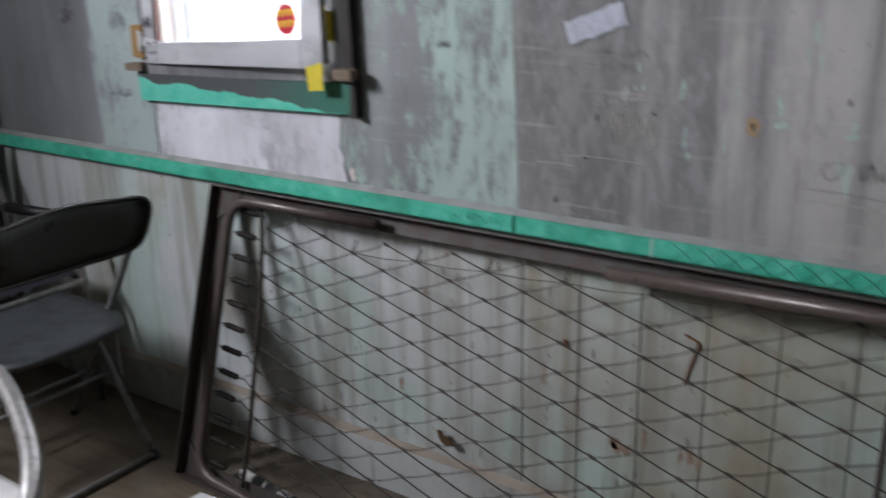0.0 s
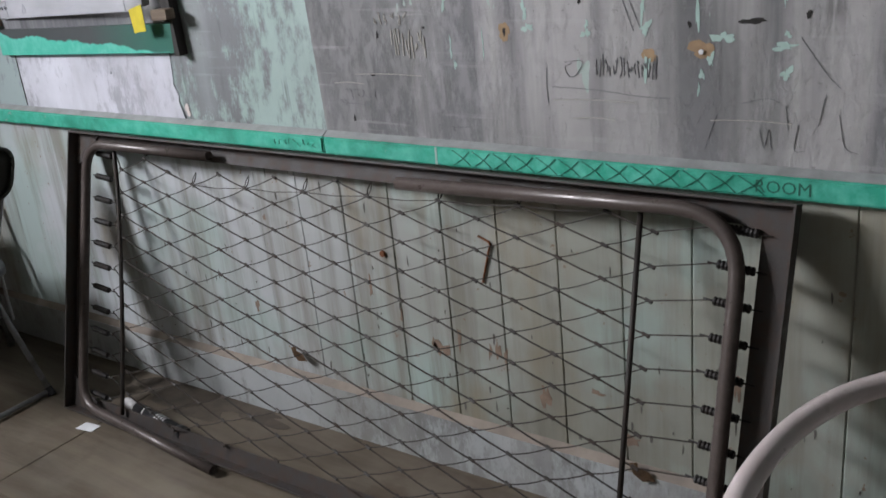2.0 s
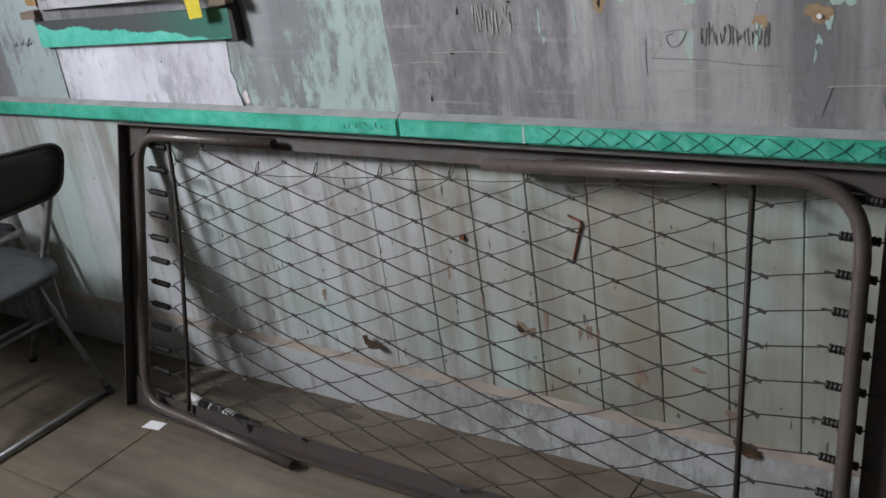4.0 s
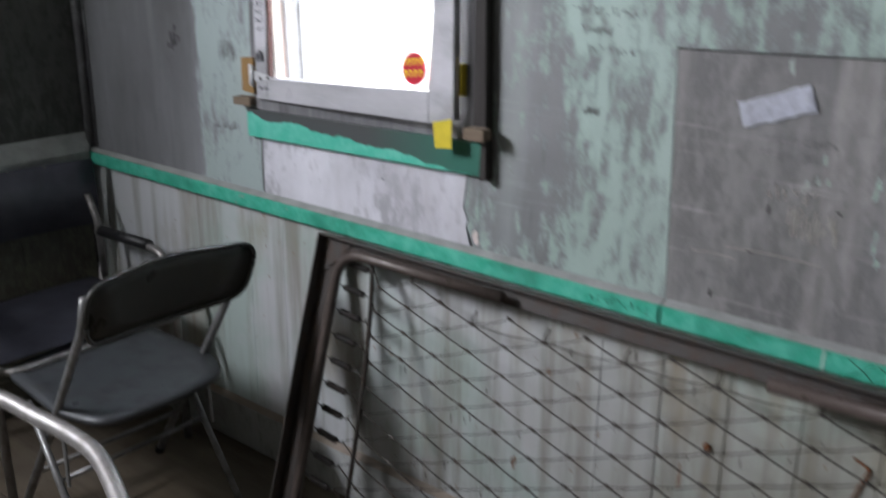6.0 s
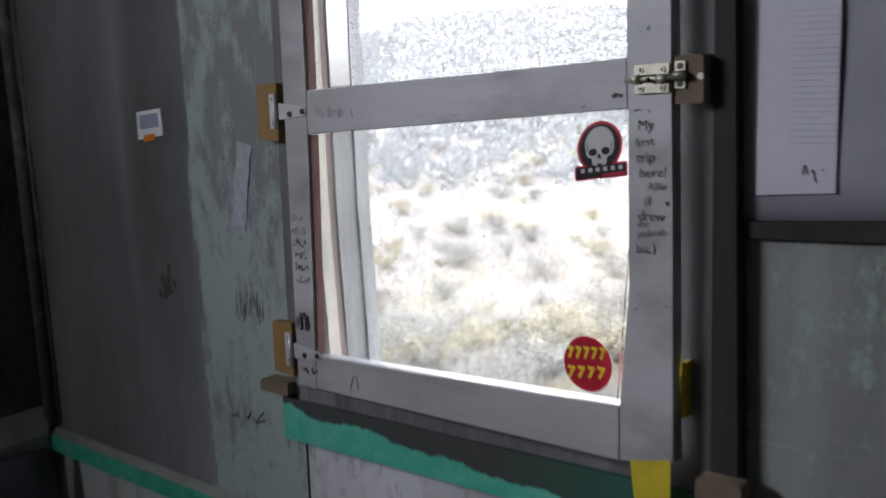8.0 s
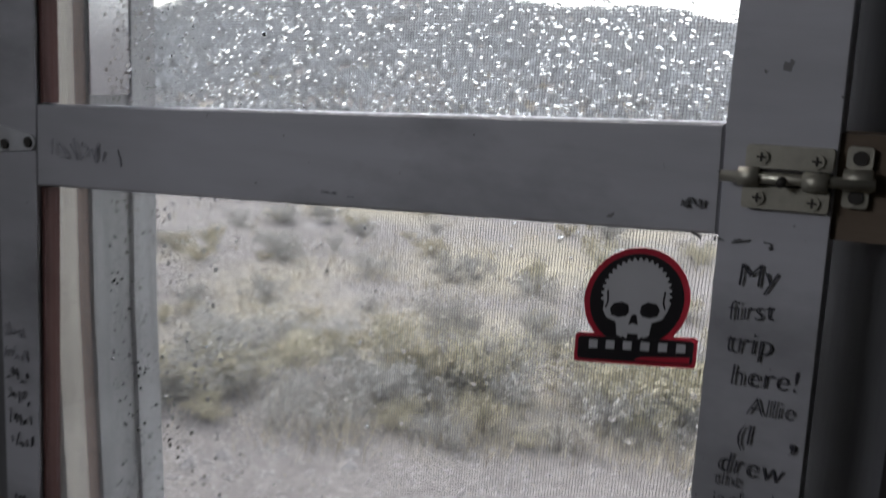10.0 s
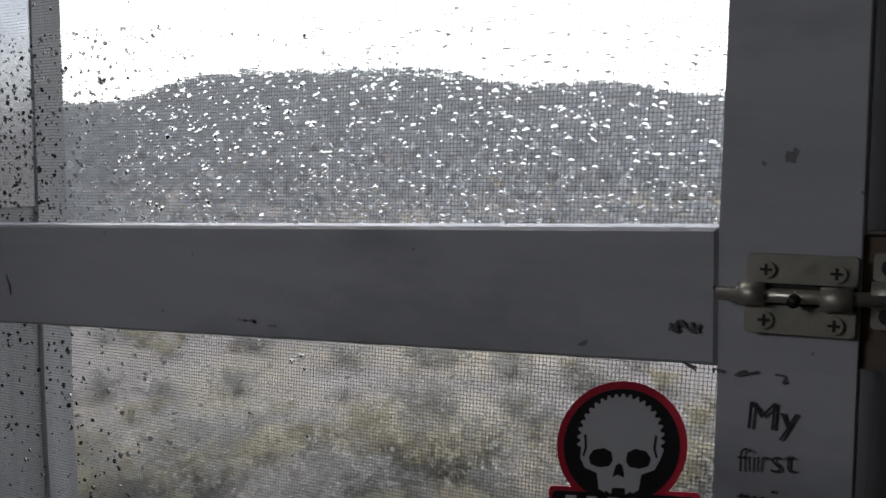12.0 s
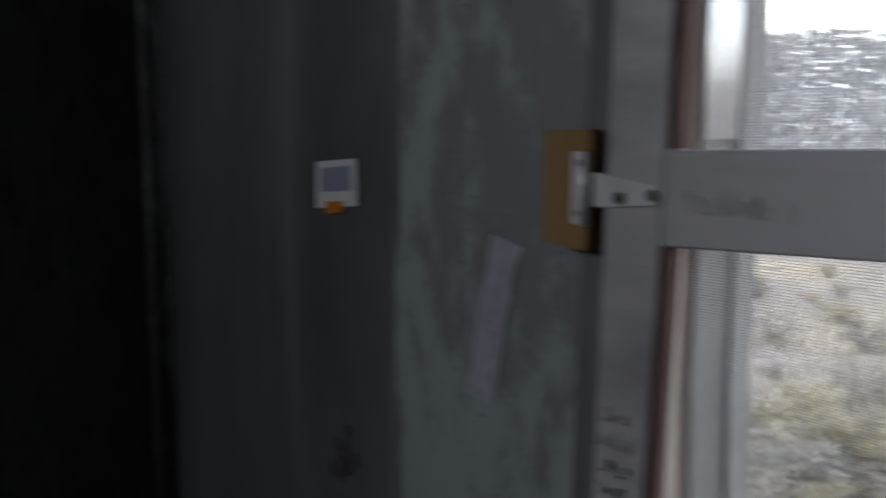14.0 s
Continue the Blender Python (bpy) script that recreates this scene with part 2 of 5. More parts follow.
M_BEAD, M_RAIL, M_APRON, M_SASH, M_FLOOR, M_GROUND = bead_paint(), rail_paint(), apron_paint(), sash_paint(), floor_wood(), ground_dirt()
M_LEDGE = plain("dusty_grey_ledge_paint", (0.3, 0.31, 0.3), 0.8, vary=0.35, scale=18)
M_BASE = peeling("pale_baseboard_paint", (0.44, 0.455, 0.45), (0.33, 0.33, 0.315), -0.01, 0.3, dirt=(0.2, 0.19, 0.16), seed=91.0, dirt_amount=0.7)
M_CEIL = plain("dark_ceiling_paint", (0.22, 0.22, 0.2), 0.85, vary=0.3, scale=3)
M_CASING = timber("dark_grey_casing_wood", (0.2, 0.2, 0.205), (0.1, 0.1, 0.105))
M_BLACKWOOD = timber("black_stained_wood", (0.035, 0.03, 0.028), (0.015, 0.013, 0.012))
M_BLOCK = timber("varnished_pine", (0.31, 0.19, 0.075), (0.22, 0.125, 0.045))
M_RAWBLOCK = timber("weathered_brown_wood", (0.21, 0.16, 0.115), (0.11, 0.08, 0.055), "x")
M_JAMB_A = timber("flaking_beige_jamb_wood", (0.72, 0.66, 0.57), (0.42, 0.37, 0.31))
M_JAMB_B = timber("weathered_grey_jamb_wood", (0.38, 0.37, 0.36), (0.19, 0.185, 0.18))
M_JAMB_D = timber("brown_weathered_jamb_wood", (0.3, 0.22, 0.18), (0.16, 0.12, 0.1))
M_JAMB_C = timber("pale_weathered_wood", (0.47, 0.46, 0.45), (0.27, 0.26, 0.255))
M_PUTTY = plain("red_brown_putty", (0.1, 0.042, 0.034), 0.8)
M_IRON = rusty("brown_painted_bed_iron", (0.05, 0.043, 0.039), (0.08, 0.05, 0.035), 0.62, 0.15, 0.7)
M_BEDTUBE = rusty("brown_enamel_tube", (0.095, 0.075, 0.066), (0.05, 0.035, 0.03), 0.35, 0.2, 0.5)
M_WIRE = rusty("dark_rusted_wire", (0.035, 0.03, 0.026), (0.07, 0.04, 0.025), 0.6, 0.4, 0.5)
M_SPRING = rusty("black_spring_steel", (0.022, 0.02, 0.019), (0.05, 0.03, 0.02), 0.55, 0.5, 0.4)
M_ALU = rusty("dulled_aluminium_tube", (0.3, 0.288, 0.28), (0.13, 0.115, 0.1), 0.44, 0.7, 0.6)
M_CREAM = rusty("chipped_pinkish_enamel_tube", (0.56, 0.48, 0.46), (0.42, 0.34, 0.32), 0.35, 0.0, 0.35, 12)
M_CHAIRPAINT = rusty("dark_grey_chair_enamel", (0.055, 0.06, 0.066), (0.035, 0.035, 0.036), 0.38, 0.1, 0.6, 14)
M_CHAIRBACK = rusty("black_olive_chair_enamel", (0.028, 0.028, 0.024), (0.045, 0.04, 0.03), 0.35, 0.1, 0.5, 14)
M_CHAIRTUBE = rusty("grey_chair_tube", (0.24, 0.24, 0.24), (0.1, 0.09, 0.08), 0.4, 0.5, 0.6)
M_VINYL = plain("navy_vinyl", (0.065, 0.067, 0.088), 0.5, vary=0.35, scale=16)
M_DUST = plain("brown_settled_dust", (0.31, 0.26, 0.215), 0.9, vary=0.4, scale=9)
M_FLOORSHADE = plain("painted_floor_shade", (0.105, 0.084, 0.063), 0.9, vary=0.5, scale=14)
M_BLACKPAD = plain("black_arm_pad", (0.012, 0.012, 0.013), 0.5)
M_PALESEAT = plain("pale_seat_vinyl", (0.6, 0.58, 0.57), 0.5)
M_ZINC = rusty("zinc_plated_steel", (0.66, 0.67, 0.68), (0.42, 0.42, 0.42), 0.4, 0.35, 0.4, 60)
M_BRASS = rusty("brass_plated_steel", (0.5, 0.48, 0.4), (0.3, 0.28, 0.22), 0.42, 0.7, 0.4, 60)
M_SCREW = plain("dark_screw", (0.05, 0.045, 0.04), 0.5, 0.5)
M_YELLOW = plain("yellow_tape", (0.62, 0.5, 0.03), 0.5)
M_DUCT = plain("crinkled_silver_tape", (0.78, 0.8, 0.88), 0.4, 0.0, vary=0.3, scale=60)
M_PAPER = plain("lavender_white_paper", (0.55, 0.55, 0.63), 0.6, vary=0.14, scale=9)
M_WHITE = plain("white_paper", (0.75, 0.75, 0.76), 0.6, vary=0.06)
M_INK = plain("black_marker_ink", (0.035, 0.035, 0.045), 0.6)
M_FAINT = plain("faint_grey_ink", (0.4, 0.4, 0.44), 0.7)
M_PRINT = plain("pale_printed_text", (0.46, 0.46, 0.53), 0.7)
M_PENCIL = plain("dark_pencil_scrawl", (0.16, 0.16, 0.165), 0.7)
M_RAILINK = plain("dark_green_ink", (0.015, 0.12, 0.08), 0.6)
M_SMUDGE = plain("soot_black", (0.07, 0.07, 0.072), 0.9, vary=0.4)
M_CHALK = plain("chalky_scratch", (0.42, 0.4, 0.36), 0.8)
M_RUST = plain("rust", (0.2, 0.07, 0.025), 0.9, vary=0.5)
M_STAIN = plain("orange_rust_stain", (0.34, 0.23, 0.13), 0.9, vary=0.3)
M_FLECK = plain("mint_paint_remnant", (0.38, 0.52, 0.46), 0.7)
M_SMEAR = plain("faint_rust_smear", (0.27, 0.19, 0.14), 0.9, vary=0.4)
M_DRIP = plain("dark_drip", (0.13, 0.12, 0.105), 0.8, vary=0.3)
M_LEAF = plain("dry_brown_leaf", (0.15, 0.085, 0.04), 0.8, vary=0.5)
M_RED = plain("red_sticker_vinyl", (0.5, 0.02, 0.045), 0.35, vary=0.1)
M_BLACKV = plain("black_sticker_vinyl", (0.018, 0.016, 0.018), 0.3, vary=0.1)
M_GREYV = plain("pale_grey_sticker_vinyl", (0.55, 0.55, 0.56), 0.4, vary=0.08)
M_YELV = plain("yellow_sticker_vinyl", (0.8, 0.6, 0.03), 0.4, vary=0.05)
M_ORANGE = plain("orange_print", (0.7, 0.22, 0.02), 0.5)
M_BLUEPRINT = plain("grey_blue_print", (0.3, 0.33, 0.45), 0.5)
M_PLASTER = plain("raw_plaster", (0.66, 0.58, 0.55), 0.9)
M_GAP = plain("dark_gap", (0.02, 0.018, 0.016), 0.95)
M_GLASS, M_DROP = glass("wet_dusty_window_glass", rough=0.03), glass("rain_water")
M_DROP.node_tree.nodes["Principled BSDF"].inputs["IOR"].default_value = 1.33
M_SCREEN = plain("dark_screen_wire", (0.12, 0.12, 0.125), 0.5, 0.3)
M_STORM = plain("bright_metal_flashing", (0.5, 0.5, 0.53), 0.12, 0.9)
M_SAGE = leafy("grey_sage_leaf", (0.36, 0.345, 0.315), (0.27, 0.26, 0.235))
# paler, greyer brush for the far slope: distance haze mixed into the colour
M_HILL = leafy("hazy_grey_brush", (0.36, 0.36, 0.36), (0.25, 0.25, 0.25))
M_RABBIT = leafy("yellow_brush_leaf", (0.43, 0.385, 0.27), (0.31, 0.285, 0.2))
M_STRAW = leafy("dry_straw", (0.42, 0.37, 0.27), (0.31, 0.27, 0.2))
M_TWIG = leafy("grey_twig", (0.27, 0.235, 0.21), (0.18, 0.155, 0.14))
M_STONE = leafy("grey_gravel_stone", (0.31, 0.29, 0.275), (0.2, 0.185, 0.175))


# ---- mesh helpers ----
def finish(name, bm, material, smooth=False):
    me = bpy.data.meshes.new(name)
    bmesh.ops.recalc_face_normals(bm, faces=bm.faces)
    if smooth:
        for f in bm.faces:
            f.smooth = True
    bm.to_mesh(me)
    bm.free()
    me.materials.append(material)
    return me


def part(name, bm, material, parent, label="", smooth=False):
    ob = new(name, finish(name, bm, material, smooth))
    ob.parent = parent
    return tagged(ob, label)


def thing(name, label, category, m=None, group=""):
    ob = new(name)
    ob.empty_display_size = 0.1
    ob.matrix_world = m or Matrix()
    return tagged(ob, label, category, group)


def single(name, bm, material, label, category, smooth=False, group="", m=None):
    ob = new(name, finish(name, bm, material, smooth))
    if m:
        ob.matrix_world = m
    return tagged(ob, label, category, group)


def structure(name, bm, material, label="", smooth=False):
    return tagged(new(name, finish(name, bm, material, smooth)), label, kind="structure")


def bx(bm, x0, x1, y0, y1, z0, z1, bevel=0.0):
    made = bmesh.ops.create_cube(bm, size=1, matrix=Matrix.Translation(((x0 + x1) / 2, (y0 + y1) / 2, (z0 + z1) / 2)) @ Matrix.Diagonal((abs(x1 - x0), abs(y1 - y0), abs(z1 - z0), 1)))
    if bevel:
        edges = list({e for v in made["verts"] for e in v.link_edges})
        bmesh.ops.bevel(bm, geom=edges, offset=bevel, segments=2, affect="EDGES", profile=0.5)
    return bm


def box(*a, bevel=0.0):
    return bx(bmesh.new(), *a, bevel=bevel)


def prism(points, y0, y1, bm=None, lean=None):
    """An outline in x and z, made solid between y0 and y1; lean(x) is added to y."""
    bm = bm or bmesh.new()
    lean = lean or (lambda x: 0.0)
    a = [bm.verts.new((x, y0 + lean(x), z)) for x, z in points]
    b = [bm.verts.new((x, y1 + lean(x), z)) for x, z in points]
    bm.faces.new(a)
    bm.faces.new(b[::-1])
    for i in range(len(a)):
        j = (i + 1) % len(a)
        bm.faces.new((a[i], b[i], b[j], a[j]))
    return bm


def rounded(points, radius, seg=4):
    """Rounds the corners of a flat outline."""
    out = []
    for i, p in enumerate(points):
        p, a, b = Vector(p), Vector(points[i - 1]), Vector(points[(i + 1) % len(points)])
        u, v = (a - p).normalized() * radius, (b - p).normalized() * radius
        for k in range(seg + 1):
            t = k / seg
            out.append(tuple((p + u) * (1 - t) ** 2 + p * 2 * t * (1 - t) + (p + v) * t * t))
    return out


def curve(points, steps=6):
    """A smooth line through the points."""
    p = [Vector(q) for q in points]
    p = [p[0] * 2 - p[1], *p, p[-1] * 2 - p[-2]]
    out = []
    for i in range(1, len(p) - 2):
        for k in range(steps):
            t = k / steps
            out.append(0.5 * (2 * p[i] + (p[i + 1] - p[i - 1]) * t + (2 * p[i - 1] - 5 * p[i] + 4 * p[i + 1] - p[i + 2]) * t * t + (3 * p[i] - p[i - 1] - 3 * p[i + 1] + p[i + 2]) * t ** 3))
    return out + [p[-2]]


def bent(points, radius, seg=5):
    """A line with its inner corners rounded."""
    p = [Vector(q) for q in points]
    out = [p[0]]
    for i in range(1, len(p) - 1):
        a, b = p[i - 1] - p[i], p[i + 1] - p[i]
        r = min(radius, a.length * 0.49, b.length * 0.49)
        u, v = p[i] + a.normalized() * r, p[i] + b.normalized() * r
        out += [u * (1 - t) ** 2 + p[i] * 2 * t * (1 - t) + v * t * t for t in (k / seg for k in range(seg + 1))]
    return out + [p[-1]]


def tube(points, r, sides=8, bm=None, hollow=False):
    bm = bm or bmesh.new()
    p = [Vector(q) for q in points]
    side, rings = None, []
    for i, q in enumerate(p):
        d = (p[min(i + 1, len(p) - 1)] - p[max(i - 1, 0)]).normalized()
        if side is None:
            side = d.orthogonal().normalized()
        side = (side - d * side.dot(d)).normalized()
        other = d.cross(side)
        rings.append([bm.verts.new(q + (side * math.cos(a) + other * math.sin(a)) * r) for a in (2 * math.pi * k / sides for k in range(sides))])
    for a, b in zip(rings, rings[1:]):
        for k in range(sides):
            bm.faces.new((a[k], a[(k + 1) % sides], b[(k + 1) % sides], b[k]))
    for ring in (rings[0], rings[-1]):
        if hollow and sides > 5:
            c = sum((v.co for v in ring), Vector()) / sides
            inner = [bm.verts.new(c + (v.co - c) * 0.78) for v in ring]
            for k in range(sides):
                bm.faces.new((ring[k], ring[(k + 1) % sides], inner[(k + 1) % sides], inner[k]))
            end = p[0] if ring is rings[0] else p[-1]
            back = (p[1] - p[0]).normalized() * r if ring is rings[0] else (p[-2] - p[-1]).normalized() * r
            deep = [bm.verts.new(v.co + back) for v in inner]
            for k in range(sides):
                bm.faces.new((inner[k], inner[(k + 1) % sides], deep[(k + 1) % sides], deep[k]))
            bm.faces.new(deep)
        else:
            bm.faces.new(ring)
    return bm


def disc(c, r, y0, y1, seg=28, bm=None, squash=1.0):
    return prism([(c[0] + r * math.cos(a), c[1] + r * squash * math.sin(a)) for a in (2 * math.pi * k / seg for k in range(seg))], y0, y1, bm)


def blob(c, rx, rz, seed, y0, y1, bm=None, seg=22, rough=0.35):
    """A ragged flat patch."""
    rng = random.Random(seed)
    ph = [rng.uniform(0, 6.28) for _ in range(4)]
    pts = []
    for k in range(seg):
        a = 2 * math.pi * k / seg
        f = 1 + rough * (0.5 * math.sin(2 * a + ph[0]) + 0.35 * math.sin(3 * a + ph[1]) + 0.3 * math.sin(5 * a + ph[2]) + 0.25 * math.sin(8 * a + ph[3]))
        pts.append((c[0] + rx * f * math.cos(a), c[1] + rz * f * math.sin(a)))
    return prism(pts, y0, y1, bm)


def letters(text, size, x, z, y, turn=0.0, skew=0.0, bold=0.0):
    """Text standing on a wall that faces -y, as a mesh in a bmesh."""
    cu = bpy.data.curves.new("text", "FONT")
    cu.body, cu.size, cu.shear, cu.extrude, cu.offset, cu.resolution_u = text, size, skew, 0.0002, bold, 2
    ob = bpy.data.objects.new("text", cu)
    scene.collection.objects.link(ob)
    me = bpy.data.meshes.new_from_object(ob.evaluated_get(bpy.context.evaluated_depsgraph_get()))
    bm = bmesh.new()
    bm.from_mesh(me)
    bm.transform(pose(x, y, z) @ pose(0, 0, 0, 0, -turn, 0) @ pose(0, 0, 0, 90, 0, 0))
    bpy.data.objects.remove(ob)
    bpy.data.curves.remove(cu)
    bpy.data.meshes.remove(me)
    return bm


def islands(bm):
    """The separate pieces of a bmesh, each as a bmesh of its own."""
    left, out = set(bm.verts), []
    while left:
        todo, seen = [next(iter(left))], set()
        while todo:
            v = todo.pop()
            if v not in seen:
                seen.add(v)
                todo += [e.other_vert(v) for e in v.link_edges]
        left -= seen
        made = bmesh.new()
        twin = {v: made.verts.new(v.co) for v in seen}
        for f in bm.faces:
            if f.verts[0] in seen:
                made.faces.new([twin[v] for v in f.verts])
        out.append(made)
    bm.free()
    return sorted(out, key=lambda b: min(v.co.x for v in b.verts))


def scrawl(x0, x1, z0, z1, y, seed, strokes=6, r=0.0009, bm=None, tall=1.0):
    """Illegible handwriting: a row of short bent strokes."""
    rng = random.Random(seed)
    bm = bm or bmesh.new()
    w = (x1 - x0) / strokes
    for i in range(strokes):
        x = x0 + i * w
        pts = [(x + w * rng.uniform(0.05, 0.9), y, z0 + (z1 - z0) * rng.random()) for _ in range(rng.choice((3, 4, 4)))]
        tube(curve(pts, 3), r, 4, bm)
    return bm


def merge(bm, other):
    me = bpy.data.meshes.new("tmp")
    other.to_mesh(me)
    other.free()
    bm.from_mesh(me)
    bpy.data.meshes.remove(me)
    return bm


# ---- the room ----
WX, EX, SY, TOP = -1.94, 3.0, -3.2, 2.4


def walls():
    bm = bmesh.new()
    for x0, x1, z0, z1 in ((WX - 0.12, -1.13, -0.3, TOP), (-0.5, EX + 0.12, -0.3, TOP), (-1.13, -0.5, -0.3, 0.92), (-1.13, -0.5, 1.93, TOP)):
        bx(bm, x0, x1, 0.012, 0.13, z0, z1)
    north = structure("wall_north", bm, M_GREYWALL, "old painted board wall with peeling grey and mint paint")

    def sheet(points, y0, material, label):
        part("wall_panel", prism(points, y0, 0.0118), material, north, label)

    sheet([(WX, 0.775), (-1.139, 0.775), (-1.139, 0.99), (-1.105, 1.0), (-1.105, TOP), (WX, TOP)], 0.0, M_TWOTONEWALL, "dark mottled grey panel, repainted pale grey-green beside the window")
    sheet([(-1.1345, 0.775), (-0.466, 0.775), (-0.478, 0.822), (-0.474, 0.835), (-0.4865, 0.862), (-0.483, 0.885), (-0.479, 0.93), (-0.479, 1.045), (-1.1, 1.045), (-1.1345, 0.99)], 0.0, M_LAVENDER, "pale grey panel with damp patches")
    sheet([(-0.456, 0.775), (-0.004, 0.775), (-0.013, 1.0), (-0.023, 1.239), (0.4, 1.252), (EX, 1.26), (EX, TOP), (-0.5, TOP), (-0.5, 1.05), (-0.4755, 1.045), (-0.4755, 0.93), (-0.479, 0.885), (-0.482, 0.862), (-0.47, 0.835), (-0.474, 0.822)], 0.0, M_MINT, "peeling mint green panel")
    sheet([(-0.001, 0.775), (EX, 0.775), (EX, 1.255), (0.4, 1.249), (-0.02, 1.236)], -0.003, M_PANEL, "bare grey hardboard sheet")
    sheet([(-1.105, 1.93), (-0.5, 1.93), (-0.5, TOP), (-1.105, TOP)], 0.0, M_GREYWALL, "sooty grey painted panel")
    part("plaster_chip", blob((-0.45, 0.802), 0.009, 0.015, 5, -0.0015, 0.006, seg=12), M_PLASTER, north, "broken edge of raw plaster")
    part("seam_gap", prism([(-1.1395, 0.782), (-1.1345, 0.782), (-1.1335, 0.92), (-1.1385, 0.92)], -0.0006, 0.004), M_GAP, north, "dark open seam between the panels")
    part("crack_shadow_gap", prism([(-0.488, 0.8), (-0.46, 0.78), (-0.47, 0.93), (-0.486, 0.93)], 0.009, 0.0115), M_GAP, north)

    bm = bmesh.new()
    for y0, y1, z0, z1 in ((-1.45, 0.012, -0.3, TOP), (SY - 0.12, -2.65, -0.3, TOP), (-2.65, -1.45, -0.3, 1.95), (-2.65, -1.45, 2.38, TOP)):
        bx(bm, WX - 0.12, WX - 0.012, y0, y1, z0, z1)
    west = structure("wall_west", bm, M_WEST, "dark mottled painted board wall")
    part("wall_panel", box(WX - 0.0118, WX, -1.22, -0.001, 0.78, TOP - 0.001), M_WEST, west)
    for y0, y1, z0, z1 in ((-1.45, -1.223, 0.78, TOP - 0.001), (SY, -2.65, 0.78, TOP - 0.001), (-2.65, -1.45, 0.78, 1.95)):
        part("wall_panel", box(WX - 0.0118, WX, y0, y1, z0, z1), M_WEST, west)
    # unseen walls and ceiling close the room; dark colours hold down bounced light
    structure("wall_south", box(WX, EX, SY - 0.12, SY, -0.3, TOP), M_WEST, "plain unseen wall, dark to limit bounce light")
    structure("wall_east", box(EX, EX + 0.12, SY - 0.12, 0.012, -0.3, TOP), M_WEST, "plain unseen wall, dark to limit bounce light")
    structure("ceiling", box(WX - 0.12, EX + 0.12, SY - 0.12, 0.13, TOP, TOP + 0.12), M_CEIL, "plain unseen ceiling, dark to limit bounce light")
    return north, west


NORTH, WEST = walls()

# the floor: plywood sheets with open joints over a dark subfloor
FLOOR = structure("floor", box(WX, EX, SY, 0.012, -0.12, -0.02), M_GAP, "dusty brown plywood floor")
for i, (x0, x1) in enumerate(((WX, -0.725), (-0.722, 0.497), (0.5, 1.72), (1.723, EX))):
    for y0, y1 in ((-0.594, 0.012), (-1.82, -0.597), (SY, -1.823)):
        part("plywood_sheet", box(x0, x1, y0, y1, -0.0198, 0.0, bevel=0.0012), M_FLOOR, FLOOR)


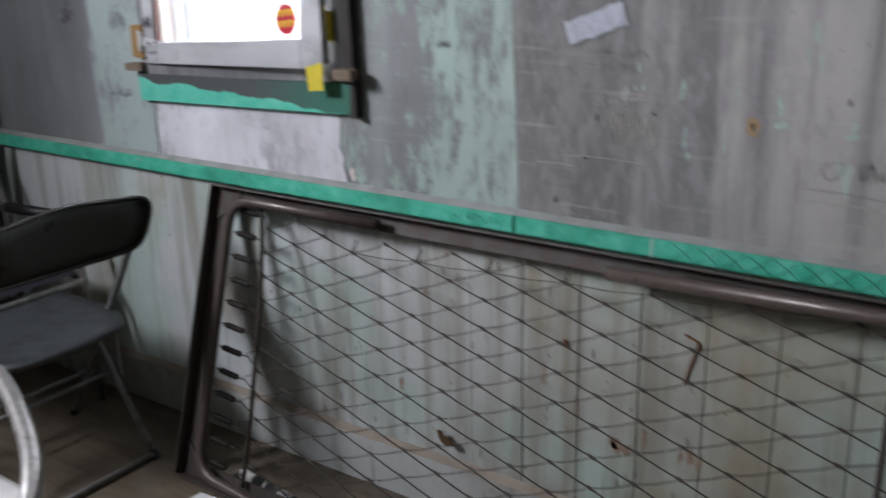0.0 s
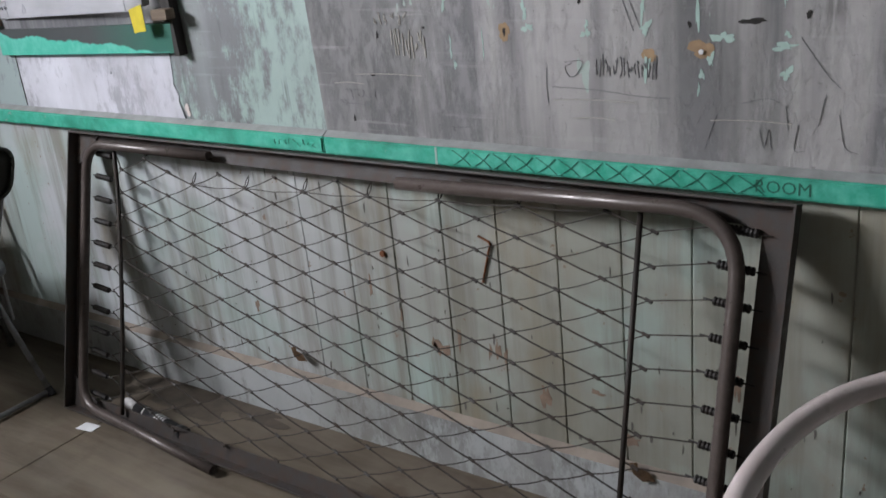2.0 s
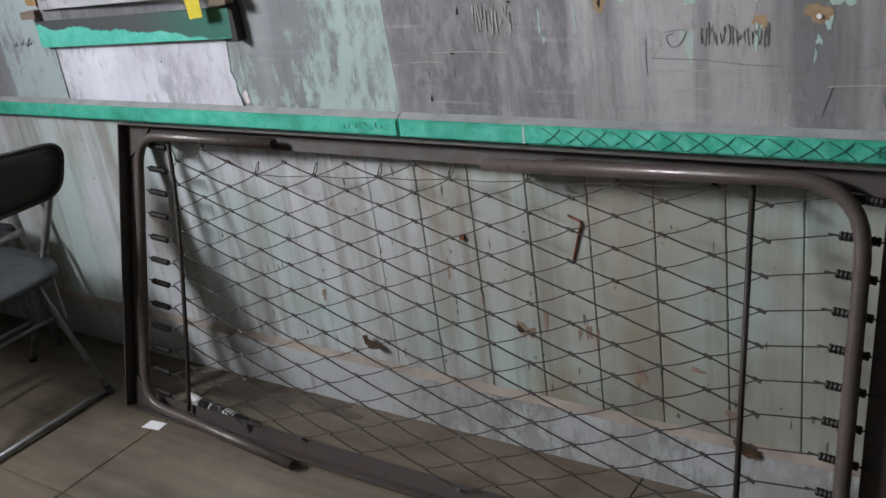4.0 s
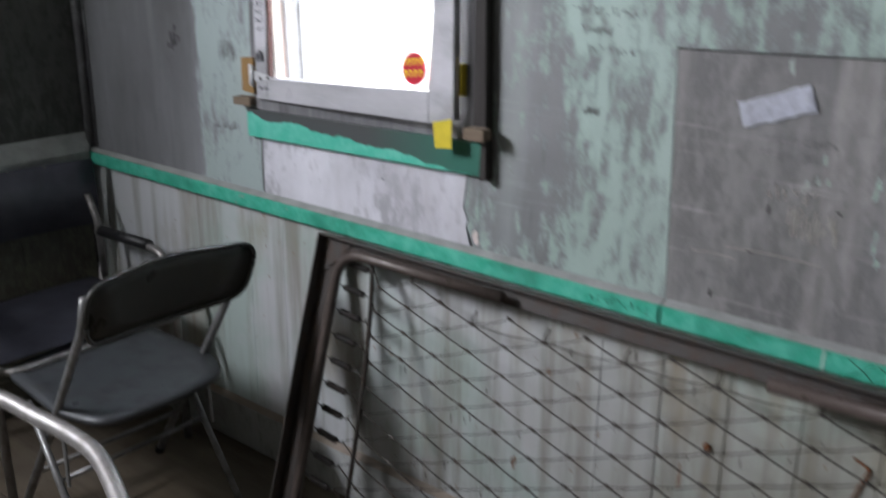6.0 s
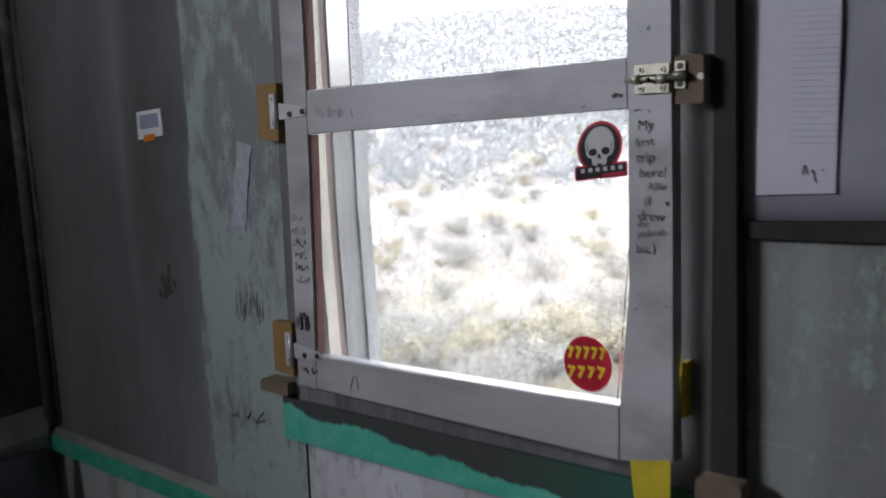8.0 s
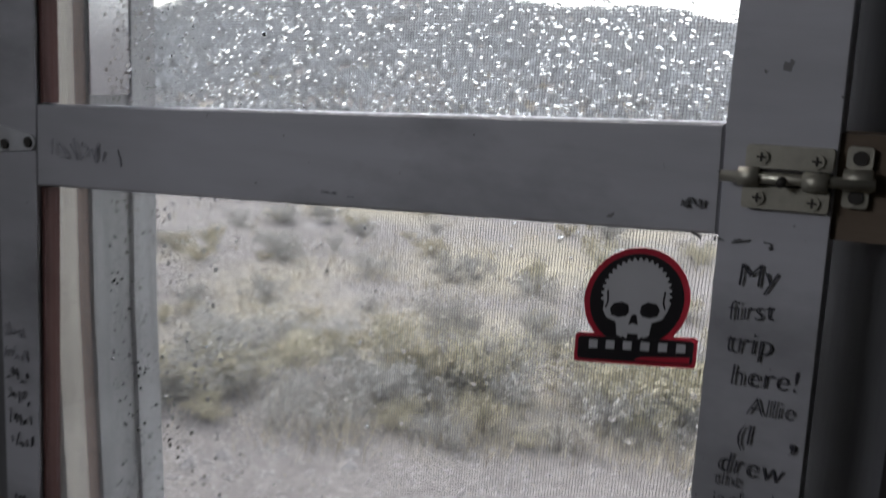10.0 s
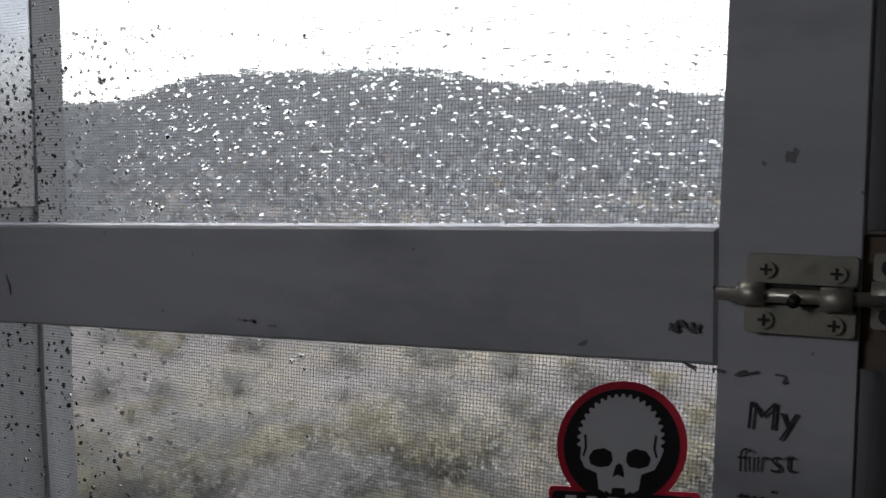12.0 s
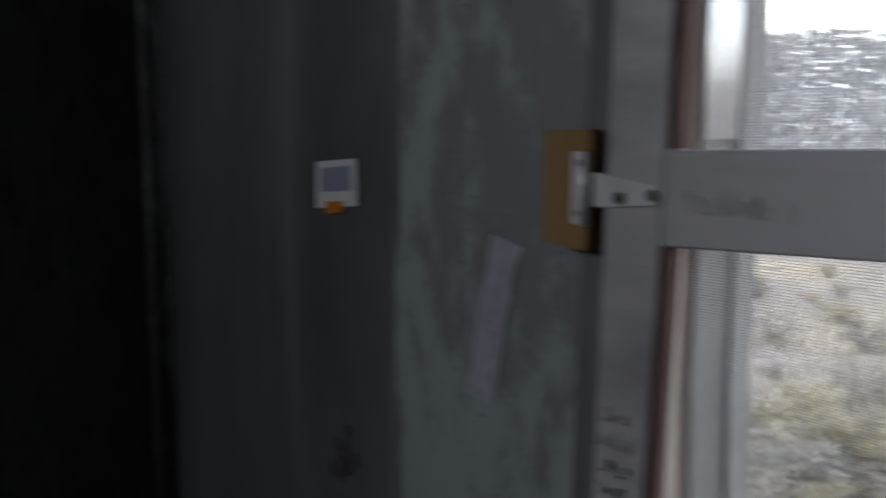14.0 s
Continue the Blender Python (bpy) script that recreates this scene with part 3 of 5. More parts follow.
def rails():
    """The green chair rail with its dusty ledge, in butted lengths."""
    for name, x0, x1 in (("chair_rail_1", WX + 0.001, -0.002), ("chair_rail_2", 0.001, 2.0), ("chair_rail_3", 2.003, EX)):
        bm = prism([(x0, 0.7325), (x1, 0.7325), (x1, 0.771), (x0, 0.771)], -0.024, -0.0032)
        bmesh.ops.bevel(bm, geom=[e for e in bm.edges if abs(e.verts[0].co.y + 0.024) < 1e-5 and abs(e.verts[1].co.y + 0.024) < 1e-5], offset=0.004, segments=2, affect="EDGES")
        rail = structure(name, bm, M_RAIL, "chipped bright green wooden chair rail")
        top = bmesh.new()
        vs = [top.verts.new(v) for v in ((x0, -0.022, 0.7712), (x1, -0.022, 0.7712), (x1, -0.0035, 0.781), (x0, -0.0035, 0.781), (x0, -0.0035, 0.7712), (x1, -0.0035, 0.7712))]
        for f in ((0, 1, 2, 3), (0, 3, 4), (1, 5, 2), (2, 5, 4, 3), (0, 4, 5, 1)):
            top.faces.new([vs[k] for k in f])
        part("ledge", top, M_LEDGE, rail, "dusty grey sloping ledge")
        if name == "chair_rail_2":
            lines = bmesh.new()
            for k in range(13):
                u = 0.34 + k * 0.047
                for a, b in (((u, 0.736), (u + 0.04, 0.767)), ((u, 0.767), (u + 0.042, 0.737))):
                    tube(curve([(a[0], -0.0245, a[1]), ((a[0] + b[0]) / 2 + 0.004, -0.0247, (a[1] + b[1]) / 2), (b[0], -0.0245, b[1])], 3), 0.0009, 4, lines)
            part("marker_line", lines, M_RAILINK, rail, "criss-cross marker lines")
            part("lettering", letters("ROOM", 0.03, 0.93, 0.742, -0.0243), M_RAILINK, rail, "faint dark lettering")
            part("pale_joint", prism([(0.297, 0.734), (0.302, 0.734), (0.303, 0.77), (0.298, 0.77)], -0.0246, -0.0236), M_FLECK, rail)
        if name == "chair_rail_1":
            part("scrawl", scrawl(-0.15, -0.02, 0.744, 0.762, -0.0245, 4, 9, 0.0007), M_RAILINK, rail, "dark scrawled letters")
    # the ledge on the dark wall
    bm = bmesh.new()
    vs = [bm.verts.new(v) for v in ((WX + 0.03, SY, 0.735), (WX + 0.03, -0.03, 0.735), (WX + 0.028, -0.03, 0.775), (WX + 0.028, SY, 0.775), (WX + 0.001, SY, 0.83), (WX + 0.001, -0.004, 0.83), (WX + 0.001, -0.03, 0.735), (WX + 0.001, SY, 0.735))]
    for f in ((0, 1, 2, 3), (3, 2, 5, 4), (4, 5, 6, 7), (7, 6, 1, 0), (0, 3, 4, 7), (1, 6, 5, 2)):
        bm.faces.new([vs[k] for k in f])
    structure("trim_west", bm, M_LEDGE, "dusty grey sloped ledge on the dark wall")
    # the corner cove
    bm = tube([(WX + 0.012, -0.012, 0.79), (WX + 0.012, -0.012, TOP)], 0.013, 8)
    tube([(WX + 0.034, -0.003, 0.79), (WX + 0.034, -0.003, TOP)], 0.004, 6, bm)
    structure("trim_corner", bm, M_GREYWALL, "pale quarter-round trim in the corner", True)
    bm = box(WX + 0.013, EX, -0.018, 0.0, 0.001, 0.128)
    base = structure("baseboard", bm, M_BASE, "scuffed pale painted baseboard")
    top = bmesh.new()
    vs = [top.verts.new(v) for v in ((WX + 0.013, -0.018, 0.1284), (EX, -0.018, 0.1284), (EX, -0.001, 0.142), (WX + 0.013, -0.001, 0.142))]
    top.faces.new(vs)
    part("top_edge", top, M_DUST, base, "brown dusty upper edge")
    structure("baseboard_west", box(WX, WX + 0.015, SY, -0.02, 0.001, 0.12, bevel=0.003), M_WESTBOARD, "dark painted baseboard")


rails()


# ---- the window: hinged inner sash, casing, apron, jambs ----
SHIFT = pose(0.004, 0, 0.0015)


def lean(x):
    return -0.022 - 0.043 * (x + 1.13)


def bar(points, parent, name="sash_bar", thick=0.022):
    bm = prism(points, 0.0, thick, lean=lean)
    bmesh.ops.bevel(bm, geom=[e for e in bm.edges if abs(e.verts[0].co.y - lean(e.verts[0].co.x)) < 1e-5 and abs(e.verts[1].co.y - lean(e.verts[1].co.x)) < 1e-5], offset=0.0015, segments=1, affect="EDGES")
    return part(name, bm, M_SASH, parent)


SASH = thing("window_sash", "white-painted hinged wooden sash with hand-written notes", "window", SHIFT)
bar([(-1.127, 1.024), (-1.084, 1.024), (-1.083, 1.078), (-1.07, 1.4155), (-1.068, 1.4785), (-1.062, 1.9), (-1.112, 1.9)], SASH, "left_stile")
bar([(-0.55, 1.042), (-0.481, 1.056), (-0.4845, 1.3), (-0.495, 1.92), (-0.541, 1.92), (-0.5405, 1.506), (-0.5385, 1.4505), (-0.5375, 1.25), (-0.5495, 1.11)], SASH, "right_stile")
bar([(-1.0835, 1.025), (-0.5505, 1.042), (-0.5505, 1.11), (-1.0825, 1.078)], SASH, "bottom_rail")
bar([(-1.0695, 1.4155), (-0.539, 1.4505), (-0.541, 1.506), (-1.0675, 1.4785)], SASH, "mid_rail")
bar([(-1.062, 1.84), (-0.536, 1.86), (-0.536, 1.92), (-1.062, 1.9)], SASH, "top_rail")
GLASSES = [part("pane", prism(pts, 0.009, 0.012, lean=lean), M_GLASS, SASH, "rain-spotted glass pane") for pts in (
    [(-1.09, 1.07), (-0.56, 1.095), (-0.53, 1.455), (-1.073, 1.418)], [(-1.076, 1.466), (-0.535, 1.5), (-0.53, 1.868), (-1.068, 1.848)])]
part("putty_line", prism([(-1.0835, 1.08), (-1.0785, 1.08), (-1.0655, 1.414), (-1.07, 1.414)], 0.004, 0.02, lean=lean), M_PUTTY, SASH, "red-brown putty edge")
part("putty_line", prism([(-1.068, 1.48), (-1.0635, 1.48), (-1.058, 1.84), (-1.0625, 1.84)], 0.004, 0.02, lean=lean), M_PUTTY, SASH, "red-brown putty edge")


def rain():
    """Drops on the outer face of the glass: dense above the middle rail, sparse below."""
    rng = random.Random(11)
    verts, faces = [], []
    for count, z0, z1, big in ((8800, 1.485, 1.84, 0.0017), (2900, 1.1, 1.44, 0.0018)):
        for _ in range(count):
            x, z = rng.uniform(-1.0, -0.54), rng.uniform(z0, z1)
            if z > 1.6 and rng.random() < 0.87:
                continue
            if z < 1.46 and rng.random() < 0.5 * (1.44 - z) / 0.34:
                continue
            r = big * (0.3 + 0.7 * rng.random() ** 2.5) * (0.65 if z > 1.6 else 1.0)
            w, h, tilt = r * rng.uniform(0.8, 1.25), r * rng.uniform(0.75, 1.2), rng.uniform(-0.5, 0.5)
            y, deep = lean(x) + 0.0124, 1.9 if rng.random() < (0.1 if z > 1.46 else 0.4) else rng.uniform(0.5, 1.0) if z < 1.6 else rng.uniform(0.25, 0.45)
            base = len(verts)
            for ring, (f, d) in enumerate(((1.0, 0.0), (0.8, 0.22 * deep), (0.45, 0.42 * deep))):
                for k in range(8):
                    a = 2 * math.pi * k / 8
                    u, v = w * f * math.cos(a), h * f * math.sin(a) + r * 0.12 * (1 - f)
                    verts.append((x + u + v * tilt, y + r * d, z + v))
            verts.append((x, y + r * 0.5 * deep, z + r * 0.12))
            for ring in range(2):
                for k in range(8):
                    a, b = base + ring * 8 + k, base + ring * 8 + (k + 1) % 8
                    faces.append((a, b, b + 8, a + 8))
            faces += [(base + 16 + k, base + 16 + (k + 1) % 8, base + 24) for k in range(8)]
            verts.extend([verts[base + k] for k in range(8)])
            faces.append(tuple(base + 25 + k for k in range(7, -1, -1)))
    me = bpy.data.meshes.new("raindrops")
    me.from_pydata(verts, [], faces)
    me.materials.append(M_DROP)
    me.shade_smooth()
    ob = new("raindrops", me)
    ob.parent = SASH
    return tagged(ob, "clear raindrops on the glass", kind="stuff")


GLASSES.append(rain())


def insect_screen():
    """Fine woven wire behind the glass."""
    verts, faces = [], []

    def wire(a, b, r):
        a, b = Vector(a), Vector(b)
        d = (b - a).normalized()
        s = d.cross(Vector((0, 1, 0))).normalized()
        base = len(verts)
        for q in (a, b):
            for u, v in ((1, 0), (-0.5, 0.87), (-0.5, -0.87)):
                verts.append(q + s * r * u + Vector((0, r * v, 0)))
        faces.extend([(base + k, base + (k + 1) % 3, base + 3 + (k + 1) % 3, base + 3 + k) for k in range(3)])

    step = 0.00185
    for k in range(int(0.555 / step)):
        x = -1.09 + k * step
        wire((x - 0.01, lean(x) + 0.0225, 1.05), (x + 0.015, lean(x) + 0.0225, 1.88), 0.00017)
    for k in range(int(0.81 / step)):
        z = 1.06 + k * step
        wire((-1.1, lean(-1.1) + 0.0229, z), (-0.52, lean(-0.52) + 0.0229, z + 0.02), 0.00017)
    me = bpy.data.meshes.new("insect_screen")
    me.from_pydata(verts, [], faces)
    me.materials.append(M_SCREEN)
    ob = new("insect_screen", me)
    ob.parent = SASH
    return tagged(ob, "fine dark wire insect screen")


insect_screen()
for g in GLASSES:
    g.visible_shadow = False


def window_surround():
    w = tagged(new("window_1"), "old wooden window surround with green apron", kind="structure")
    part("apron", prism([(-1.167, 0.926), (-0.425, 0.944), (-0.423, 1.012), (-1.167, 0.996)], -0.018, -0.0005), M_APRON, w, "green apron partly overpainted dark grey")
    part("sill_gap", prism([(-1.14, 0.9945), (-0.45, 1.0135), (-0.45, 1.07), (-1.14, 1.05)], -0.012, -0.0008), M_CASING, w, "dark grey sill board")
    part("casing", prism([(-0.478, 1.014), (-0.4445, 1.016), (-0.4505, 1.95), (-0.5, 1.95), (-0.5, 1.075), (-0.478, 1.07)], -0.016, -0.0006), M_CASING, w, "dark grey casing board")
    part("casing_edge", prism([(-0.4275, 0.938), (-0.41, 0.938), (-0.436, 1.95), (-0.45, 1.95), (-0.444, 1.016), (-0.4225, 1.016)], -0.026, -0.0007), M_BLACKWOOD, w, "black wooden edge strip")
    part("casing", prism([(-1.155, 1.05), (-1.105, 1.05), (-1.1, 1.95), (-1.14, 1.95)], -0.008, -0.0006), M_CASING, w, "dark grey casing board")
    for name, x1, y0, y1, m in (("jamb_board", -1.092, 0.0125, 0.036, M_JAMB_A), ("jamb_strip", -1.094, 0.0365, 0.05, M_JAMB_D), ("stop_strip", -1.09, 0.0505, 0.07, M_JAMB_B), ("outer_stop", -1.092, 0.0705, 0.094, M_JAMB_B), ("outer_casing", -1.087, 0.0945, 0.122, M_JAMB_C)):
        part(name, prism([(-1.13, 0.935), (x1 + 0.016, 0.935), (x1 + 0.002, 1.3), (x1 + 0.002, 1.93), (-1.13, 1.93)], y0, y1), m, w)
    part("flashing", prism([(-1.09, 1.485), (-1.087, 1.485), (-1.086, 1.93), (-1.089, 1.93)], 0.0505, 0.094), M_STORM, w, "dull reflecting metal flashing strip")
    part("right_jamb", box(-0.515, -0.5005, 0.0125, 0.118, 0.935, 1.93), M_JAMB_B, w)
    part("outer_sill", box(-1.129, -0.5, 0.0125, 0.15, 0.9205, 0.9345), M_CASING, w)
    part("head_jamb", box(-1.129, -0.5, 0.0, 0.118, 1.9305, 1.945), M_JAMB_B, w)


window_surround()


def hinge(z, m_block):
    block = single("hinge_block", prism(rounded([(-1.18, z - 0.042), (-1.136, z - 0.045), (-1.134, z + 0.042), (-1.179, z + 0.04)], 0.004), -0.022, -0.0084), m_block, "yellow varnished pine block screwed to the casing", "wood block", group="sash hinges", m=SHIFT)
    h = thing("strap_hinge", "zinc tee hinge joining the sash to its block", "hinge", SHIFT, group="sash hinges")
    part("butt_leaf", prism(rounded([(-1.149, z - 0.026), (-1.1355, z - 0.026), (-1.1355, z + 0.026), (-1.149, z + 0.026)], 0.002), -0.0245, -0.0222), M_ZINC, h)
    part("pin", tube([(-1.1335, -0.0275, z - 0.026), (-1.1335, -0.0275, z + 0.026)], 0.0035, 8), M_ZINC, h, smooth=True)
    part("strap", prism(rounded([(-1.13, z - 0.0125), (-1.071, z - 0.006), (-1.067, z), (-1.071, z + 0.006), (-1.13, z + 0.0125)], 0.003), -0.0022, -0.0003, lean=lean), M_ZINC, h, "tapered zinc strap")
    for x, y in ((-1.104, -0.004), (-1.075, 0.0)):
        part("screw", disc((x, z + y), 0.0042, lean(x) - 0.004, lean(x) - 0.0021, 12), M_SCREW, h)
    part("screw", disc((-1.1415, z + 0.018), 0.0025, -0.0255, -0.0246, 10), M_SCREW, h)
    part("screw", disc((-1.1415, z - 0.018), 0.0025, -0.0255, -0.0246, 10), M_SCREW, h)


hinge(1.449, M_BLOCK)
hinge(1.08, M_BLOCK)


def bolt():
    single("keep_block", prism(rounded([(-0.489, 1.462), (-0.4515, 1.463), (-0.4525, 1.513), (-0.489, 1.512)], 0.003), -0.046, -0.0164), M_RAWBLOCK, "small brown wood block behind the bolt keep", "wood block", m=pose(0.002, 0, -0.0053))
    b = thing("barrel_bolt", "small brass-plated barrel bolt, shut", "bolt", pose(0.002, 0, -0.0053))
    y = -0.054
    for z in (1.4985, 1.479):
        part("plate", prism(rounded([(-0.5265, z - 0.0055), (-0.4868, z - 0.0045), (-0.4868, z + 0.0065), (-0.5265, z + 0.0055)], 0.002), y + 0.001, y + 0.0055), M_BRASS, b)
        for x in (-0.519, -0.494):
            part("screw", disc((x, z), 0.0034, y - 0.0005, y + 0.0008, 12), M_BRASS, b)
            cross = prism([(x - 0.0022, z - 0.0005), (x + 0.0022, z - 0.0005), (x + 0.0022, z + 0.0005), (x - 0.0022, z + 0.0005)], y - 0.0008, y - 0.0004)
            prism([(x - 0.0005, z - 0.0022), (x + 0.0005, z - 0.0022), (x + 0.0005, z + 0.0022), (x - 0.0005, z + 0.0022)], y - 0.0009, y - 0.0003, cross)
            part("screw_slot", cross, M_SCREW, b)
    part("channel", prism([(-0.5265, 1.4843), (-0.4868, 1.4843), (-0.4868, 1.493), (-0.5265, 1.493)], y + 0.0015, y + 0.0055), M_SCREW, b, "dark bolt channel")
    part("rod", tube([(-0.537, y - 0.001, 1.488), (-0.468, y - 0.001, 1.4905)], 0.0028, 8), M_BRASS, b, smooth=True)
    part("knob", tube([(-0.508, y - 0.001, 1.4885), (-0.508, y - 0.007, 1.4875)], 0.0024, 8), M_SCREW, b, smooth=True)
    for x0, x1 in ((-0.5285, -0.519), (-0.499, -0.488)):
        part("strap", tube([(x0, y - 0.0015, 1.4888), (x1, y - 0.0015, 1.4892)], 0.0046, 10), M_BRASS, b, smooth=True)
    k = thing("bolt_keep", "brass-plated bolt keep with open screw holes", "bolt keep", pose(0.004, 0, -0.0053))
    for z in (1.5015, 1.4835):
        part("plate", prism(rounded([(-0.484, z - 0.0052), (-0.4725, z - 0.0052), (-0.4725, z + 0.0052), (-0.484, z + 0.0052)], 0.002), -0.0495, -0.0462), M_BRASS, k)
        part("screw_hole", disc((-0.478, z), 0.0034, -0.0505, -0.0494, 14), M_SCREW, k)
    part("bridge", tube([(-0.484, -0.052, 1.4912), (-0.4715, -0.052, 1.4917)], 0.0052, 10), M_BRASS, k, smooth=True)
    part("screw", disc((-0.4565, 1.4905), 0.0036, -0.0478, -0.046, 12), M_BRASS, k)


bolt()


def turn_button(x, z, wide, label):
    single("turn_button", prism(rounded([(x - wide / 2, z - 0.012), (x + wide / 2, z - 0.011), (x + wide / 2, z + 0.013), (x - wide / 2, z + 0.012)], 0.004), -0.052, -0.0262), M_RAWBLOCK, label, "turn button")


turn_button(-0.4245, 1.036, 0.052, "weathered brown wooden turn button on the casing")
single("turn_button", prism(rounded([(-1.205, 1.003), (-1.14, 1.005), (-1.139, 1.026), (-1.204, 1.023)], 0.004), -0.03, -0.0005), M_RAWBLOCK, "weathered brown wooden turn button beside the sash", "turn button")


# ---- writing and stickers on the sash ----
def sash_writing():
    ink = thing("handwritten_note", "black marker handwriting on the white sash stile", "writing", SHIFT)
    for text, x, z, size, turn in (("My", -0.527, 1.4285, 0.0155, 4), ("first", -0.529, 1.4105, 0.0135, 8), ("trip", -0.529, 1.394, 0.0155, 4), ("here!", -0.525, 1.3775, 0.015, 4), ("Allie", -0.515, 1.364, 0.0125, 3),
                                   ("(I", -0.519, 1.3475, 0.0145, 3), (",", -0.494, 1.3505, 0.026, 0), ("drew", -0.527, 1.331, 0.015, 0), ("the", -0.527, 1.323, 0.0105, 4), ("jackrab-", -0.5265, 1.311, 0.0115, 9), ("bit.)", -0.528, 1.2935, 0.0145, 5)):
        for stroke in islands(letters(text, size * 1.06, x, z - 0.0012, lean(x) - 0.0022, turn, 0.12, -0.00022)):
            part("letter", stroke, M_INK, ink)
    s = thing("scrawled_note", "small illegible black handwriting on the sash stile", "writing", SHIFT)
    for k in range(6):
        part("line", scrawl(-1.118 + 0.0012 * k, -1.088 + 0.001 * k, 1.285 - 0.019 * k, 1.297 - 0.019 * k, lean(-1.1) - 0.0018, 30 + k, 5, 0.0006), M_FAINT if k < 2 else M_INK, s)
    part("line", scrawl(-1.05, -0.97, 1.44, 1.458, lean(-1.0) - 0.0018, 48, 7, 0.0005), M_FAINT, s)
    part("line", scrawl(-0.79, -0.76, 1.442, 1.445, lean(-0.77) - 0.0012, 49, 3, 0.0005), M_FAINT, s)
    part("line", scrawl(-0.56, -0.545, 1.462, 1.468, lean(-0.55) - 0.0012, 50, 5, 0.0008), M_PENCIL, s)
    part("line", scrawl(-0.555, -0.51, 1.447, 1.451, lean(-0.53) - 0.0012, 51, 4, 0.0005), M_PENCIL, s)
    part("line", scrawl(-1.118, -1.09, 1.115, 1.145, lean(-1.1) - 0.0018, 44, 8, 0.0009), M_INK, s)
    part("line", scrawl(-1.115, -1.075, 1.047, 1.06, lean(-1.1) - 0.0018, 46, 4, 0.0008), M_INK, s)
    part("line", tube(curve([(-1.0, lean(-1.0) - 0.001, 1.06), (-1.005, lean(-1.0) - 0.001, 1.04), (-0.99, lean(-1.0) - 0.001, 1.045), (-0.995, lean(-1.0) - 0.001, 1.062), (-1.0, lean(-1.0) - 0.001, 1.06)], 4), 0.0007, 4), M_FAINT, s)
    part("line", tube(curve([(x, lean(x) - 0.001, 1.05 + 0.008 * math.sin(40 * x) + 0.02 * (x + 0.9)) for x in (-0.93 + 0.03 * i for i in range(9))], 4), 0.0005, 4), M_FAINT, s)


sash_writing()


